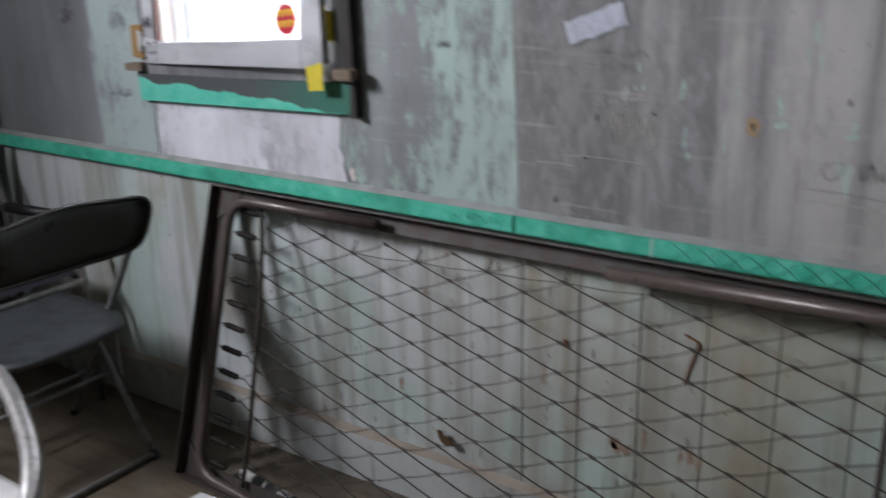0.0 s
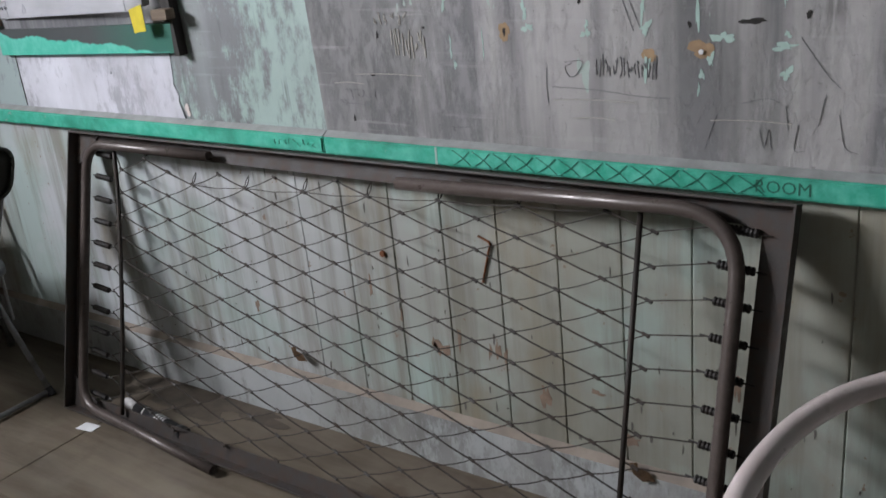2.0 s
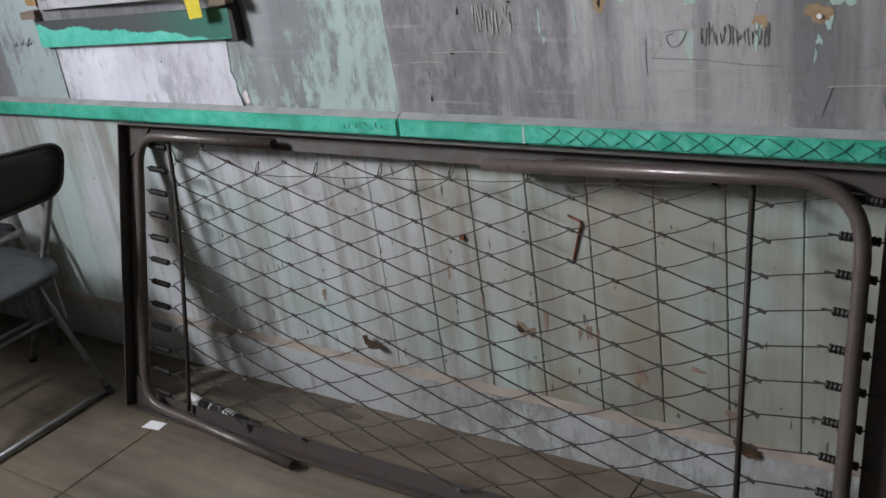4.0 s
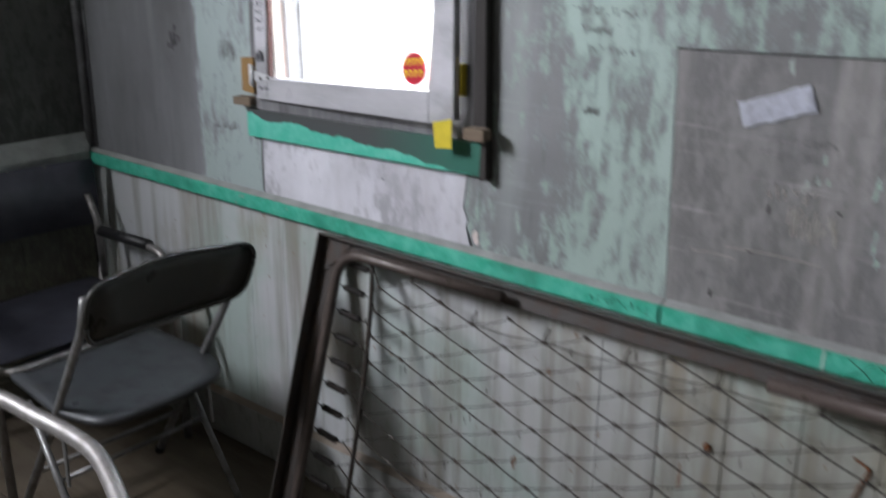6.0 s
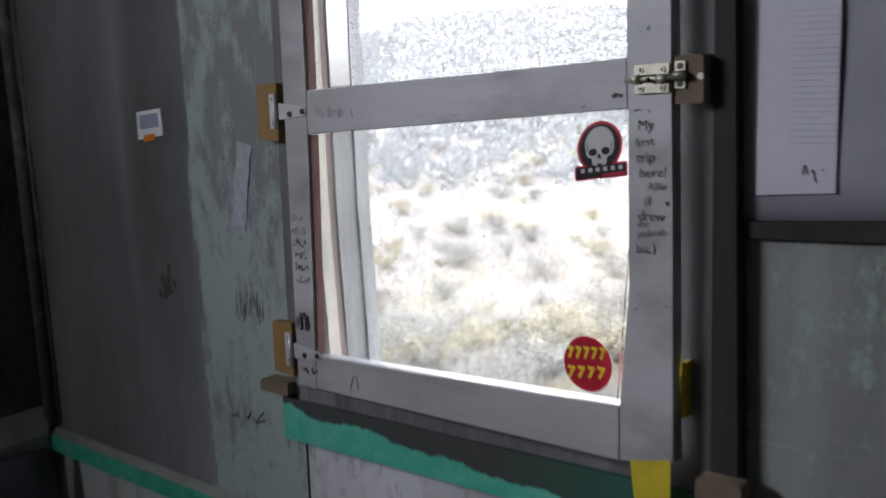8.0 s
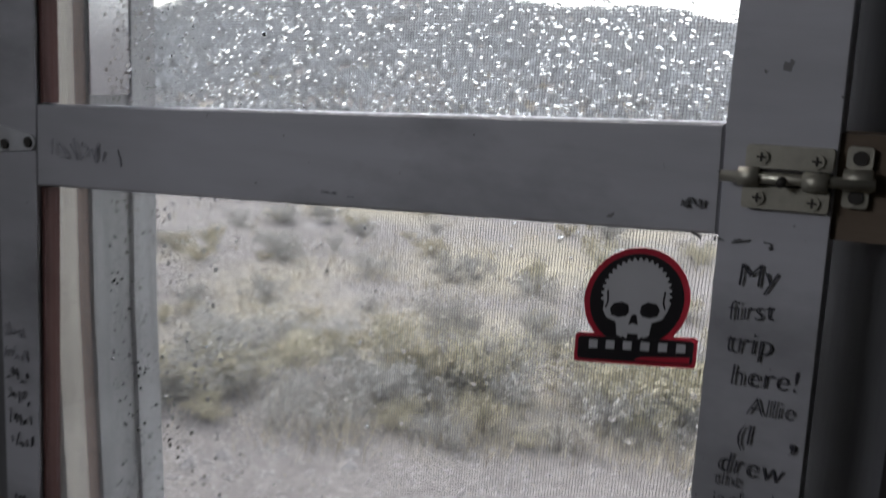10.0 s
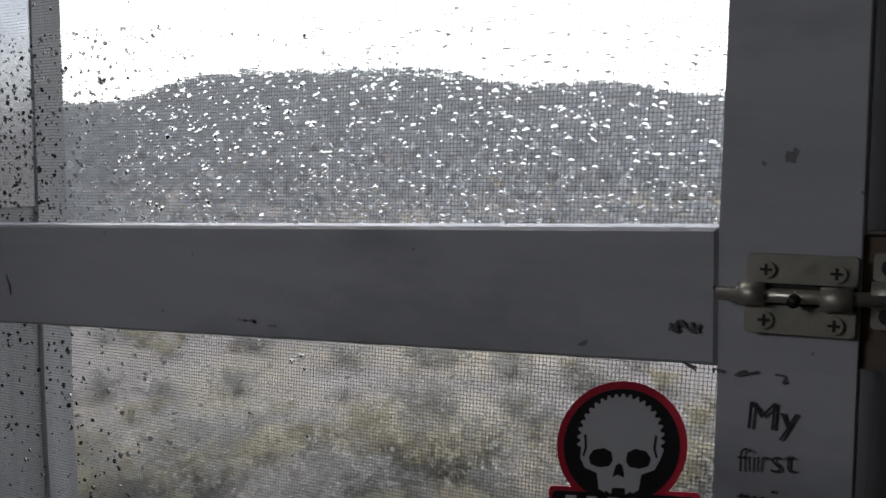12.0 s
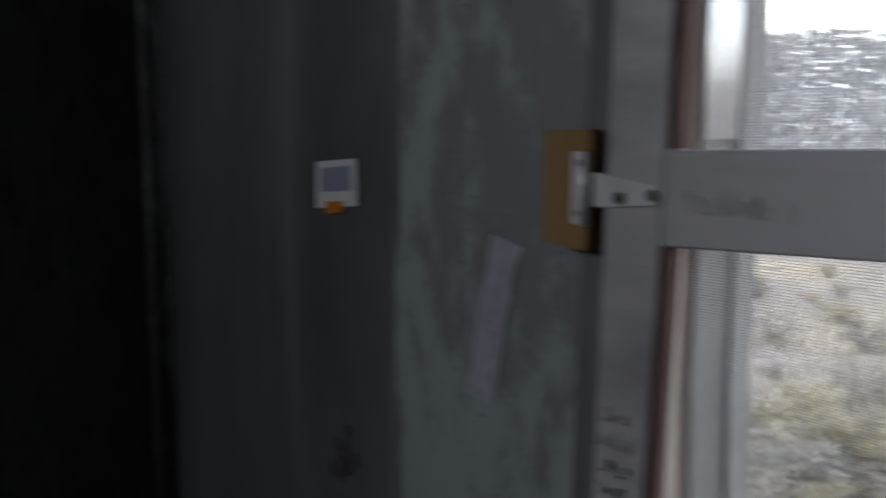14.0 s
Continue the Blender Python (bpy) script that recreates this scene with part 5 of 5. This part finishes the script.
# ---- chairs ----
def folding_chair():
    c = thing("folding_chair", "dark grey metal folding chair, open, seen from behind", "chair", pose(-0.012, 0, 0))
    y0, y1 = -0.605, -0.185
    # back panel: a curved sheet with rolled edge, seen from its rear
    bm = bmesh.new()
    outline = rounded([(y0 - 0.012, 0.592), (-0.4, 0.575), (y1 - 0.01, 0.585), (y1 + 0.015, 0.722), (-0.4, 0.738), (y0 - 0.015, 0.727)], 0.05, 5)

    def bow(y):
        return 0.035 * ((y - (y0 + y1) / 2) / 0.21) ** 2

    a = [bm.verts.new((-1.005 + bow(y) + 0.2 * (z - 0.65), y, z)) for y, z in outline]
    k = [bm.verts.new((-1.012 + bow(y) + 0.2 * (z - 0.65), y, z)) for y, z in outline]
    n = len(outline)
    for i in range(n):
        bm.faces.new((a[i], a[(i + 1) % n], k[(i + 1) % n], k[i]))
    for ring in (a, k):
        cy = [bm.verts.new(((-1.005 if ring is a else -1.012) + bow(y) + 0.2 * (z - 0.65), y, z)) for y, z in [(0.6 * p[0] + 0.4 * -0.395, 0.6 * p[1] + 0.4 * 0.655) for p in outline]]
        for i in range(n):
            bm.faces.new((ring[i], ring[(i + 1) % n], cy[(i + 1) % n], cy[i]))
        bm.faces.new(cy)
    part("backrest", bm, M_CHAIRBACK, c, "black-olive curved back panel", True)
    rim = [Vector((-1.006 + bow(y) + 0.2 * (z - 0.65), y, z)) for y, z in outline]
    part("rolled_edge", tube(rim + [rim[0]], 0.0055, 6), M_CHAIRBACK, c, "rolled sheet edge", True)
    # seat
    bm = bmesh.new()
    seat = rounded([(-1.02, y0 + 0.03), (-1.005, -0.4), (-1.03, y1 - 0.05), (-1.15, y1 - 0.005), (-1.4, y1 - 0.02), (-1.45, -0.4), (-1.42, y0 + 0.01), (-1.15, y0 - 0.01)], 0.05, 4)
    def seatz(x):
        return 0.385 + 0.03 * (-1.0 - x)
    top = [bm.verts.new((x, y, seatz(x))) for x, y in seat]
    inner = [bm.verts.new((-1.22 + 0.82 * (x + 1.22), -0.395 + 0.82 * (y + 0.395), seatz(x) - 0.007)) for x, y in seat]
    low = [bm.verts.new((x, y, seatz(x) - 0.016)) for x, y in seat]
    n = len(seat)
    for i in range(n):
        j = (i + 1) % n
        bm.faces.new((top[i], top[j], inner[j], inner[i]))
        bm.faces.new((low[i], low[j], top[j], top[i]))
    bm.faces.new(inner)
    bm.faces.new(low[::-1])
    part("seat", bm, M_CHAIRPAINT, c, "dished grey metal seat", True)
    for y in (y0, y1 - 0.015):
        part("front_leg", tube(bent([(-0.985, y, 0.7), (-1.01, y, 0.62), (-1.16, y, 0.38), (-1.4, y, 0.012)], 0.03), 0.0105, 8), M_CHAIRTUBE, c, "grey tubular leg", True)
        part("rear_leg", tube([(-1.27, y - 0.012, 0.372), (-1.13, y - 0.025, 0.19), (-0.988, y - 0.036, 0.012)], 0.009, 8), M_CHAIRTUBE, c, "grey tubular leg", True)
        part("foot_cap", tube([(-0.995, y - 0.036, 0.02), (-0.98, y - 0.036, 0.001)], 0.012, 8), M_BLACKPAD, c)
        part("foot_cap", tube([(-1.395, y, 0.02), (-1.405, y, 0.001)], 0.0125, 8), M_BLACKPAD, c)
        part("hinge_link", tube([(-1.17, y + 0.012, 0.36), (-1.13, y - 0.01, 0.2)], 0.005, 6), M_CHAIRTUBE, c)
    part("rear_bar", tube([(-0.99, y0 - 0.036, 0.012), (-0.99, y1 - 0.05, 0.012)], 0.008, 8), M_CHAIRTUBE, c, smooth=True)
    part("cross_bar", tube([(-1.15, y0 - 0.02, 0.21), (-1.15, y1 - 0.04, 0.21)], 0.006, 6), M_CHAIRTUBE, c, smooth=True)
    part("cross_bar", tube([(-1.3, y0, 0.165), (-1.3, y1 - 0.015, 0.165)], 0.006, 6), M_CHAIRTUBE, c, smooth=True)


folding_chair()


def arm_chair():
    c = thing("tubular_armchair", "navy vinyl armchair on a dull aluminium tube frame", "chair")
    ya, yb = -0.085, -0.61
    bm = bmesh.new()
    n = 10
    rows = []
    for k in range(n + 1):
        y = ya + 0.03 + (yb - ya - 0.06) * k / n
        bow = -0.03 * math.sin(math.pi * k / n)
        rows.append([bm.verts.new(v) for v in ((-1.852 + bow, y, 0.565), (-1.845 + bow, y, 0.665), (-1.856 + bow, y, 0.762), (-1.872 + bow, y, 0.762), (-1.868 + bow, y, 0.665), (-1.872 + bow, y, 0.565))])
    for p, q in zip(rows, rows[1:]):
        for i in range(6):
            bm.faces.new((p[i], p[(i + 1) % 6], q[(i + 1) % 6], q[i]))
    bm.faces.new(rows[0])
    bm.faces.new(rows[-1])
    bmesh.ops.bevel(bm, geom=[e for e in bm.edges if e.is_boundary or e.calc_face_angle(0) > 1.0], offset=0.004, segments=2, affect="EDGES")
    part("backrest", bm, M_VINYL, c, "navy vinyl back pad", True)
    bm = bmesh.new()
    cols, rws = 10, 10
    g = [[bm.verts.new((-1.86 + 0.43 * i / cols, ya - 0.012 + (yb - ya + 0.024) * j / rws, 0.4 + 0.022 * (1 - (2 * i / cols - 1) ** 4) * (1 - (2 * j / rws - 1) ** 4) + 0.012 * (i / cols))) for j in range(rws + 1)] for i in range(cols + 1)]
    for i in range(cols):
        for j in range(rws):
            bm.faces.new((g[i][j], g[i + 1][j], g[i + 1][j + 1], g[i][j + 1]))
    bmesh.ops.solidify(bm, geom=list(bm.faces), thickness=0.03)
    part("seat", bm, M_VINYL, c, "navy vinyl seat pad", True)
    for y in (ya, yb):
        part("arm_tube", tube(bent([(-1.85, y, 0.66), (-1.812, y, 0.585), (-1.803, y, 0.41)], 0.02), 0.011, 10), M_ALU, c, "aluminium upright", True)
        part("arm_frame", tube(bent([(-1.81, y - 0.004, 0.552), (-1.462, y - 0.012, 0.568), (-1.425, y - 0.015, 0.4), (-1.415, y - 0.015, 0.006)], 0.06, 7), 0.0118, 10), M_ALU, c, "bent aluminium arm and leg", True)
        part("rear_leg", tube([(-1.81, y, 0.45), (-1.875, y, 0.006)], 0.0115, 10), M_ALU, c, smooth=True)
        part("arm_pad", tube([(-1.79, y - 0.004, 0.559), (-1.535, y - 0.011, 0.572)], 0.0165, 10), M_BLACKPAD, c, "black arm pad", True)
    part("seat_rail", tube(bent([(-1.81, ya, 0.385), (-1.4, ya - 0.01, 0.395), (-1.4, yb + 0.01, 0.395), (-1.81, yb, 0.385)], 0.05), 0.0105, 8), M_ALU, c, "aluminium seat rail", True)
    for k in range(4):
        part("stud", disc((0, 0), 0.004, -0.002, 0.002, 8), M_ALU, c).matrix_basis = pose(-1.862 - 0.02 * (k in (1, 2)), ya - 0.12 - 0.1 * k, 0.765, 0, 0, 90)


arm_chair()


def hoop_chair(label, path, seat, material, r):
    """A chair whose arms and back are one bent tube; seat: centre, half sizes, height."""
    c = thing("tubular_chair", label, "chair")
    part("arm_hoop", tube(curve(path, 6), r, 12), material, c, "bent tube forming arms and legs", True)
    cx, cy, sx, sy, z = seat
    bm = bmesh.new()
    pts = rounded([(cx - sx, cy - sy), (cx + sx, cy - sy), (cx + sx, cy + sy), (cx - sx, cy + sy)], 0.08, 5)
    lo, hi, mid = ([bm.verts.new((x, y, h)) for x, y in pts] for h in (z - 0.035, z - 0.012, z))
    inner = [bm.verts.new((cx + (v.co.x - cx) * 0.9, cy + (v.co.y - cy) * 0.9, z + 0.008)) for v in mid]
    n = len(pts)
    for i in range(n):
        j = (i + 1) % n
        for p, q in ((lo, hi), (hi, mid), (mid, inner)):
            bm.faces.new((p[i], p[j], q[j], q[i]))
    bm.faces.new(inner)
    bm.faces.new(lo[::-1])
    part("seat", bm, M_PALESEAT, c, "pale padded seat", True)
    for x in (cx - sx + 0.05, cx + sx - 0.05):
        for y in (cy - sy + 0.05, cy + sy - 0.05):
            part("leg", tube([(x, y, z - 0.03), (x, y, 0.001)], r * 0.8, 8), material, c, smooth=True)


hoop_chair("dull aluminium tube chair with a pale seat", [(-1.0, -1.2, 0.4), (-1.02, -1.0, 0.56), (-0.94, -0.865, 0.6), (-0.78, -0.838, 0.6), (-0.62, -0.835, 0.6), (-0.5, -0.868, 0.598), (-0.33, -0.94, 0.592), (-0.21, -1.01, 0.58), (-0.1, -1.12, 0.5), (-0.08, -1.18, 0.4)], (-0.62, -1.1, 0.24, 0.22, 0.42), M_ALU, 0.0155)
hoop_chair("chipped pinkish-white enamelled tube chair", [(1.09, -0.98, 0.02), (1.09, -0.92, 0.35), (1.1, -0.8, 0.53), (1.11, -0.68, 0.585), (1.107, -0.58, 0.595), (1.118, -0.48, 0.598), (1.145, -0.395, 0.6), (1.185, -0.33, 0.602), (1.265, -0.26, 0.61), (1.4, -0.22, 0.62), (1.56, -0.26, 0.61), (1.64, -0.4, 0.6), (1.66, -0.7, 0.57), (1.66, -0.92, 0.3), (1.66, -0.98, 0.02)], (1.37, -0.62, 0.22, 0.22, 0.42), M_CREAM, 0.0155)


# ---- small things about the bed ----
def litter():
    p = prism([(-0.03, -0.016), (0.028, -0.02), (0.032, 0.012), (-0.022, 0.017)], -0.001, 0.0)
    single("paper_scrap", p, M_WHITE, "small white paper scrap on the floor", "paper", m=pose(-0.735, -0.3, 0.0012, -90, 0, 12))
    f = thing("flashlight", "black flashlight with silver rings lying by the bed frame", "flashlight", pose(-0.715, -0.185, 0.0195, 0, 0, -8))
    part("cap", tube([(0, 0, 0), (0.055, 0, 0)], 0.014, 12), M_PALESEAT, f, "pale grey end cap", True)
    part("barrel", tube([(0.0552, 0, 0), (0.26, 0, 0)], 0.0155, 12), M_BLACKPAD, f, smooth=True)
    part("head", tube([(0.2602, 0, 0), (0.285, 0, 0)], 0.019, 12), M_BLACKPAD, f, smooth=True)
    for x in (0.1, 0.16, 0.172, 0.184, 0.196):
        part("ring", tube([(x, 0, 0), (x + 0.005, 0, 0)], 0.0166, 12), M_PALESEAT, f, smooth=True)
    for x, y, z, rz, ry, s in ((-0.19, -0.021, 0.2, 0, 25, 0.03), (0.72, -0.022, 0.135, 0, 20, 0.032), (0.8, -0.08, 0.005, 40, 0, 0.03)):
        bm = bmesh.new()
        pts = [(-s, 0.002, 0.1 * s), (-0.5 * s, -0.004, 0.5 * s), (-0.3 * s, -0.002, 0.2 * s), (0.4 * s, -0.005, 0.35 * s), (s, 0.0, 0.0), (0.3 * s, -0.003, -0.4 * s), (-0.4 * s, 0.001, -0.35 * s)]
        vs = [bm.verts.new(v) for v in pts]
        bm.faces.new(vs)
        bmesh.ops.solidify(bm, geom=list(bm.faces), thickness=0.001)
        single("dry_leaf", bm, M_LEAF, "curled brown dry leaf by the baseboard", "leaf", m=pose(x, y, z, -20 if z > 0.1 else -75, ry, rz), group="dry leaves")
    bm = tube(bent([(0.368, -0.0028, 0.583), (0.398, -0.0035, 0.572), (0.392, -0.0035, 0.556), (0.37, -0.0028, 0.48)], 0.01), 0.0024, 6)
    single("rusty_bracket", bm, M_RUST, "bent rusty bracket fixed to the boards", "bracket")
    bm = disc((0.11, 0.507), 0.007, -0.006, -0.0005, 12)
    single("rusty_nail", bm, M_RUST, "rusty nail head in the pale boards", "nail")


litter()


# ---- outside: ground, brush and stones ----
SKYLINE = ((-75, 1.1), (-55, 1.2), (-49, 1.4), (-46.5, 1.65), (-45, 1.7), (-43.5, 2.4), (-41, 3.3), (-37.5, 3.55), (-32, 3.85), (-28.5, 3.95), (-26, 3.75), (-24, 3.25), (-21, 3.1), (-17, 3.2), (-12.3, 2.6), (10, 2.3), (75, 2.3))


def ground_height(x, y):
    r, az = math.hypot(x + 0.5, y + 0.5), math.degrees(math.atan2(x + 0.5, y + 0.5))
    e = np.interp(az, [a for a, _ in SKYLINE], [v for _, v in SKYLINE])
    far = 1.8 + 95 * math.tan(math.radians(float(e)))
    t = min(1.0, max(0.0, (r - 9) / 86))
    rise = far * t ** 1.25 if r < 95 else far * max(0.0, 1 - (r - 95) / 160)
    bumps = 0.05 * noise.noise((x * 0.5, y * 0.5, 0)) * min(1, r / 6) + 0.35 * noise.noise((x * 0.09, y * 0.09, 4)) * t + 0.5 * noise.noise((x * 0.3, y * 0.3, 9)) * t
    return -0.3 + rise + bumps


def ground():
    bm = bmesh.new()
    radii = [0.0, 1.0] + [1.0 * 1.105 ** k for k in range(1, 58)] + [420, 900]
    angles = [2 * math.pi * k / 160 for k in range(160)]
    rows = []
    for r in radii[1:]:
        rows.append([bm.verts.new((-0.5 + r * math.sin(a), -0.5 + r * math.cos(a), ground_height(-0.5 + r * math.sin(a), -0.5 + r * math.cos(a)) if math.cos(a) > -0.2 else -0.3)) for a in angles])
    n = len(angles)
    for p, q in zip(rows, rows[1:]):
        for i in range(n):
            bm.faces.new((p[i], p[(i + 1) % n], q[(i + 1) % n], q[i]))
    c = bm.verts.new((-0.5, -0.5, -0.3))
    for i in range(n):
        bm.faces.new((rows[0][(i + 1) % n], rows[0][i], c))
    structure("ground", bm, M_GROUND, "grey-brown gravelly desert ground rising to low hills", True)


ground()


def bush_mesh(name, seed, leaf, wide, high, count, leaf_len):
    """A low desert shrub: bent twigs that carry many small leaves, uneven and open."""
    rng = random.Random(seed)
    twigs, verts, faces = bmesh.new(), [], []
    stems = []
    for _ in range(16):
        a, out = rng.uniform(0, 6.283), rng.uniform(0.25, 1.0)
        tip = Vector((wide * out * math.cos(a), wide * out * math.sin(a), high * rng.uniform(0.5, 1.0) * (1.15 - 0.5 * out)))
        mid = tip * 0.5 + Vector((rng.uniform(-0.04, 0.04), rng.uniform(-0.04, 0.04), 0.06))
        stems.append((Vector((0, 0, -0.03)), mid, tip))
        tube([(0, 0, -0.03), mid, tip], 0.004, 3, twigs)
    for _ in range(count):
        a, m, t = rng.choice(stems)
        f = rng.random() ** 0.55
        q = (a.lerp(m, f * 2) if f < 0.5 else m.lerp(t, f * 2 - 1)) + Vector([rng.gauss(0, wide * 0.1) for _ in range(3)])
        q.z = max(q.z, 0.0)
        d = Vector((rng.gauss(0, 0.7), rng.gauss(0, 0.7), rng.uniform(0.2, 1.2))).normalized() * leaf_len * rng.uniform(0.6, 1.4)
        s = d.orthogonal().normalized() * leaf_len * 0.22
        k = len(verts)
        verts.extend((q - s, q + s, q + d + s * 0.4, q + d - s * 0.4))
        faces.append((k, k + 1, k + 2, k + 3))
    me = bpy.data.meshes.new("foliage")
    me.from_pydata(verts, [], faces)
    me.materials.append(leaf)
    return finish("twigs", twigs, M_TWIG), me


def brush():
    rng = random.Random(5)
    kinds = [("sagebrush", "grey-green sagebrush shrub on the gravelly ground", M_SAGE, 0.42, 0.42), ("rabbitbrush", "yellow-tipped rabbitbrush shrub on the gravelly ground", M_RABBIT, 0.36, 0.4)]
    protos = []
    for i, (name, label, leaf, wide, high) in enumerate(kinds):
        for v in range(3):
            tw, fo = bush_mesh(name, 40 + 10 * i + v, leaf, wide, high, 1500, 0.026)
            protos.append((name, label, tw, fo))
    spots = []
    while len(spots) < 440:
        r, az = 4.0 + 26 * rng.random() ** 2.0, radians(rng.uniform(-62, 14))
        x, y = -0.5 + r * math.sin(az), -0.5 + r * math.cos(az)
        if y < max(2.7, 3.2 + 0.5 * (x + 2.7)):
            continue
        spots.append((x, y, rng.uniform(0.28, 0.68)))
    # a thicker belt of larger shrubs at the edge of the bare gravel
    for _ in range(46):
        x = rng.uniform(-6.0, 0.6)
        spots.append((x, max(2.5, 3.5 + 0.5 * (x + 2.7)) + abs(rng.gauss(0.0, 0.5)), rng.uniform(0.6, 1.05)))
    for x, y, s in spots:
        name, label, tw, fo = rng.choice(protos[:3] if rng.random() < 0.6 else protos[3:])
        t = thing(name, label, "shrub", pose(x, y, ground_height(x, y), 0, 0, rng.uniform(0, 360)) @ Matrix.Diagonal((s, s, s * rng.uniform(0.7, 1.0), 1)), "desert brush")
        for n, me in (("twigs", tw), ("foliage", fo)):
            o = new(n, me)
            o.parent = t
    # the slopes beyond: countless brush clumps as one mesh
    verts, faces = [], []
    for _ in range(14000):
        r, az = 13 + 85 * rng.random() ** 0.9, radians(rng.uniform(-64, 18))
        x, y = -0.5 + r * math.sin(az), -0.5 + r * math.cos(az)
        z, s = ground_height(x, y), rng.uniform(0.2, 0.62) * min(1.0, r / 32)
        for _ in range(7):
            q = Vector((x + rng.gauss(0, s * 0.5), y + rng.gauss(0, s * 0.5), z + rng.uniform(0, s * 0.7)))
            u, v = Vector((rng.gauss(0, 1), rng.gauss(0, 1), 0.3)).normalized() * s * 0.4, Vector((0, rng.gauss(0, 0.3), 1)) * s * 0.4
            k = len(verts)
            verts.extend((q - u, q + u * 0.6 - v * 0.2, q + u * 0.4 + v, q - u * 0.5 + v * 0.8))
            faces.append((k, k + 1, k + 2, k + 3))
    me = bpy.data.meshes.new("hillside_brush")
    me.from_pydata(verts, [], faces)
    me.materials.append(M_HILL)
    tagged(new("hillside_brush", me), "brush covering the far slope, paled with painted haze", kind="stuff")
    verts, faces = [], []
    for _ in range(6000):
        r, az = 2.3 + 6.8 * rng.random() ** 1.3, radians(rng.uniform(-60, 14))
        x, y = -0.5 + r * math.sin(az), -0.5 + r * math.cos(az)
        if y < 0.6:
            continue
        z, s = ground_height(x, y), rng.uniform(0.006, 0.03) * (1 + (rng.random() < 0.04))
        k = len(verts)
        for dx, dy, dz in ((1, 0, 0), (0.2, 0.9, 0.1), (-0.9, 0.3, 0), (-0.3, -0.9, 0.1), (0.1, 0.1, 0.65)):
            verts.append((x + dx * s * rng.uniform(0.7, 1.2), y + dy * s * rng.uniform(0.7, 1.2), z + dz * s - 0.002))
        faces += [(k, k + 1, k + 4), (k + 1, k + 2, k + 4), (k + 2, k + 3, k + 4), (k + 3, k, k + 4)]
    straw, quads = [], []
    for _ in range(1500):
        r, az = 4.2 + 24 * rng.random() ** 1.7, radians(rng.uniform(-62, 14))
        x, y = -0.5 + r * math.sin(az), -0.5 + r * math.cos(az)
        if y < 2.8:
            continue
        z, s = ground_height(x, y), rng.uniform(0.08, 0.22)
        for _ in range(16):
            a = rng.uniform(0, 6.283)
            q = Vector((x + rng.gauss(0, s * 0.5), y + rng.gauss(0, s * 0.5), z - 0.01))
            tip = q + Vector((math.cos(a) * s * 0.5, math.sin(a) * s * 0.5, s * rng.uniform(0.5, 1.1)))
            side = Vector((-math.sin(a), math.cos(a), 0)) * 0.0028
            k = len(straw)
            straw.extend((q - side, q + side, tip))
            quads.append((k, k + 1, k + 2))
    me = bpy.data.meshes.new("dry_grass")
    me.from_pydata(straw, [], quads)
    me.materials.append(M_STRAW)
    tagged(new("dry_grass", me), "pale dry grass between the shrubs", kind="stuff")
    me = bpy.data.meshes.new("gravel")
    me.from_pydata(verts, [], faces)
    me.materials.append(M_STONE)
    tagged(new("gravel", me), "loose grey gravel by the wall", kind="stuff")


brush()


# ---- the boards of the lower walls ----
def board_mesh(w, h, material, g=0.0028):
    """A tongue-and-groove board with chamfered front edges, front towards -y."""
    prof = [(0.0, 0.0118), (0.0, g * 0.9), (g, 0.0), (w - g, 0.0), (w - 0.0006, g * 0.9), (w - 0.0006, 0.0118)]
    bm = bmesh.new()
    lo, hi = ([bm.verts.new((x, y, z)) for x, y in prof] for z in (0.0, h))
    for i in range(len(prof)):
        j = (i + 1) % len(prof)
        bm.faces.new((lo[i], lo[j], hi[j], hi[i]))
    bm.faces.new(lo[::-1])
    bm.faces.new(hi)
    return finish("board", bm, material)


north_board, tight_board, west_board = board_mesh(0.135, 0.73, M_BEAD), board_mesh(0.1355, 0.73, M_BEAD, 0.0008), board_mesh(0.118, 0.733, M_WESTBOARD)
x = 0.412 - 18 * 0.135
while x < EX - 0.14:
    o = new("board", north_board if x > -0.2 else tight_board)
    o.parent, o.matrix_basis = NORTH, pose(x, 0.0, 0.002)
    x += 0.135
y = -0.026
while y > SY + 0.12:
    o = new("board", west_board)
    o.parent, o.matrix_basis = WEST, pose(WX, y - 0.118, 0.002, 0, 0, 90)
    y -= 0.118
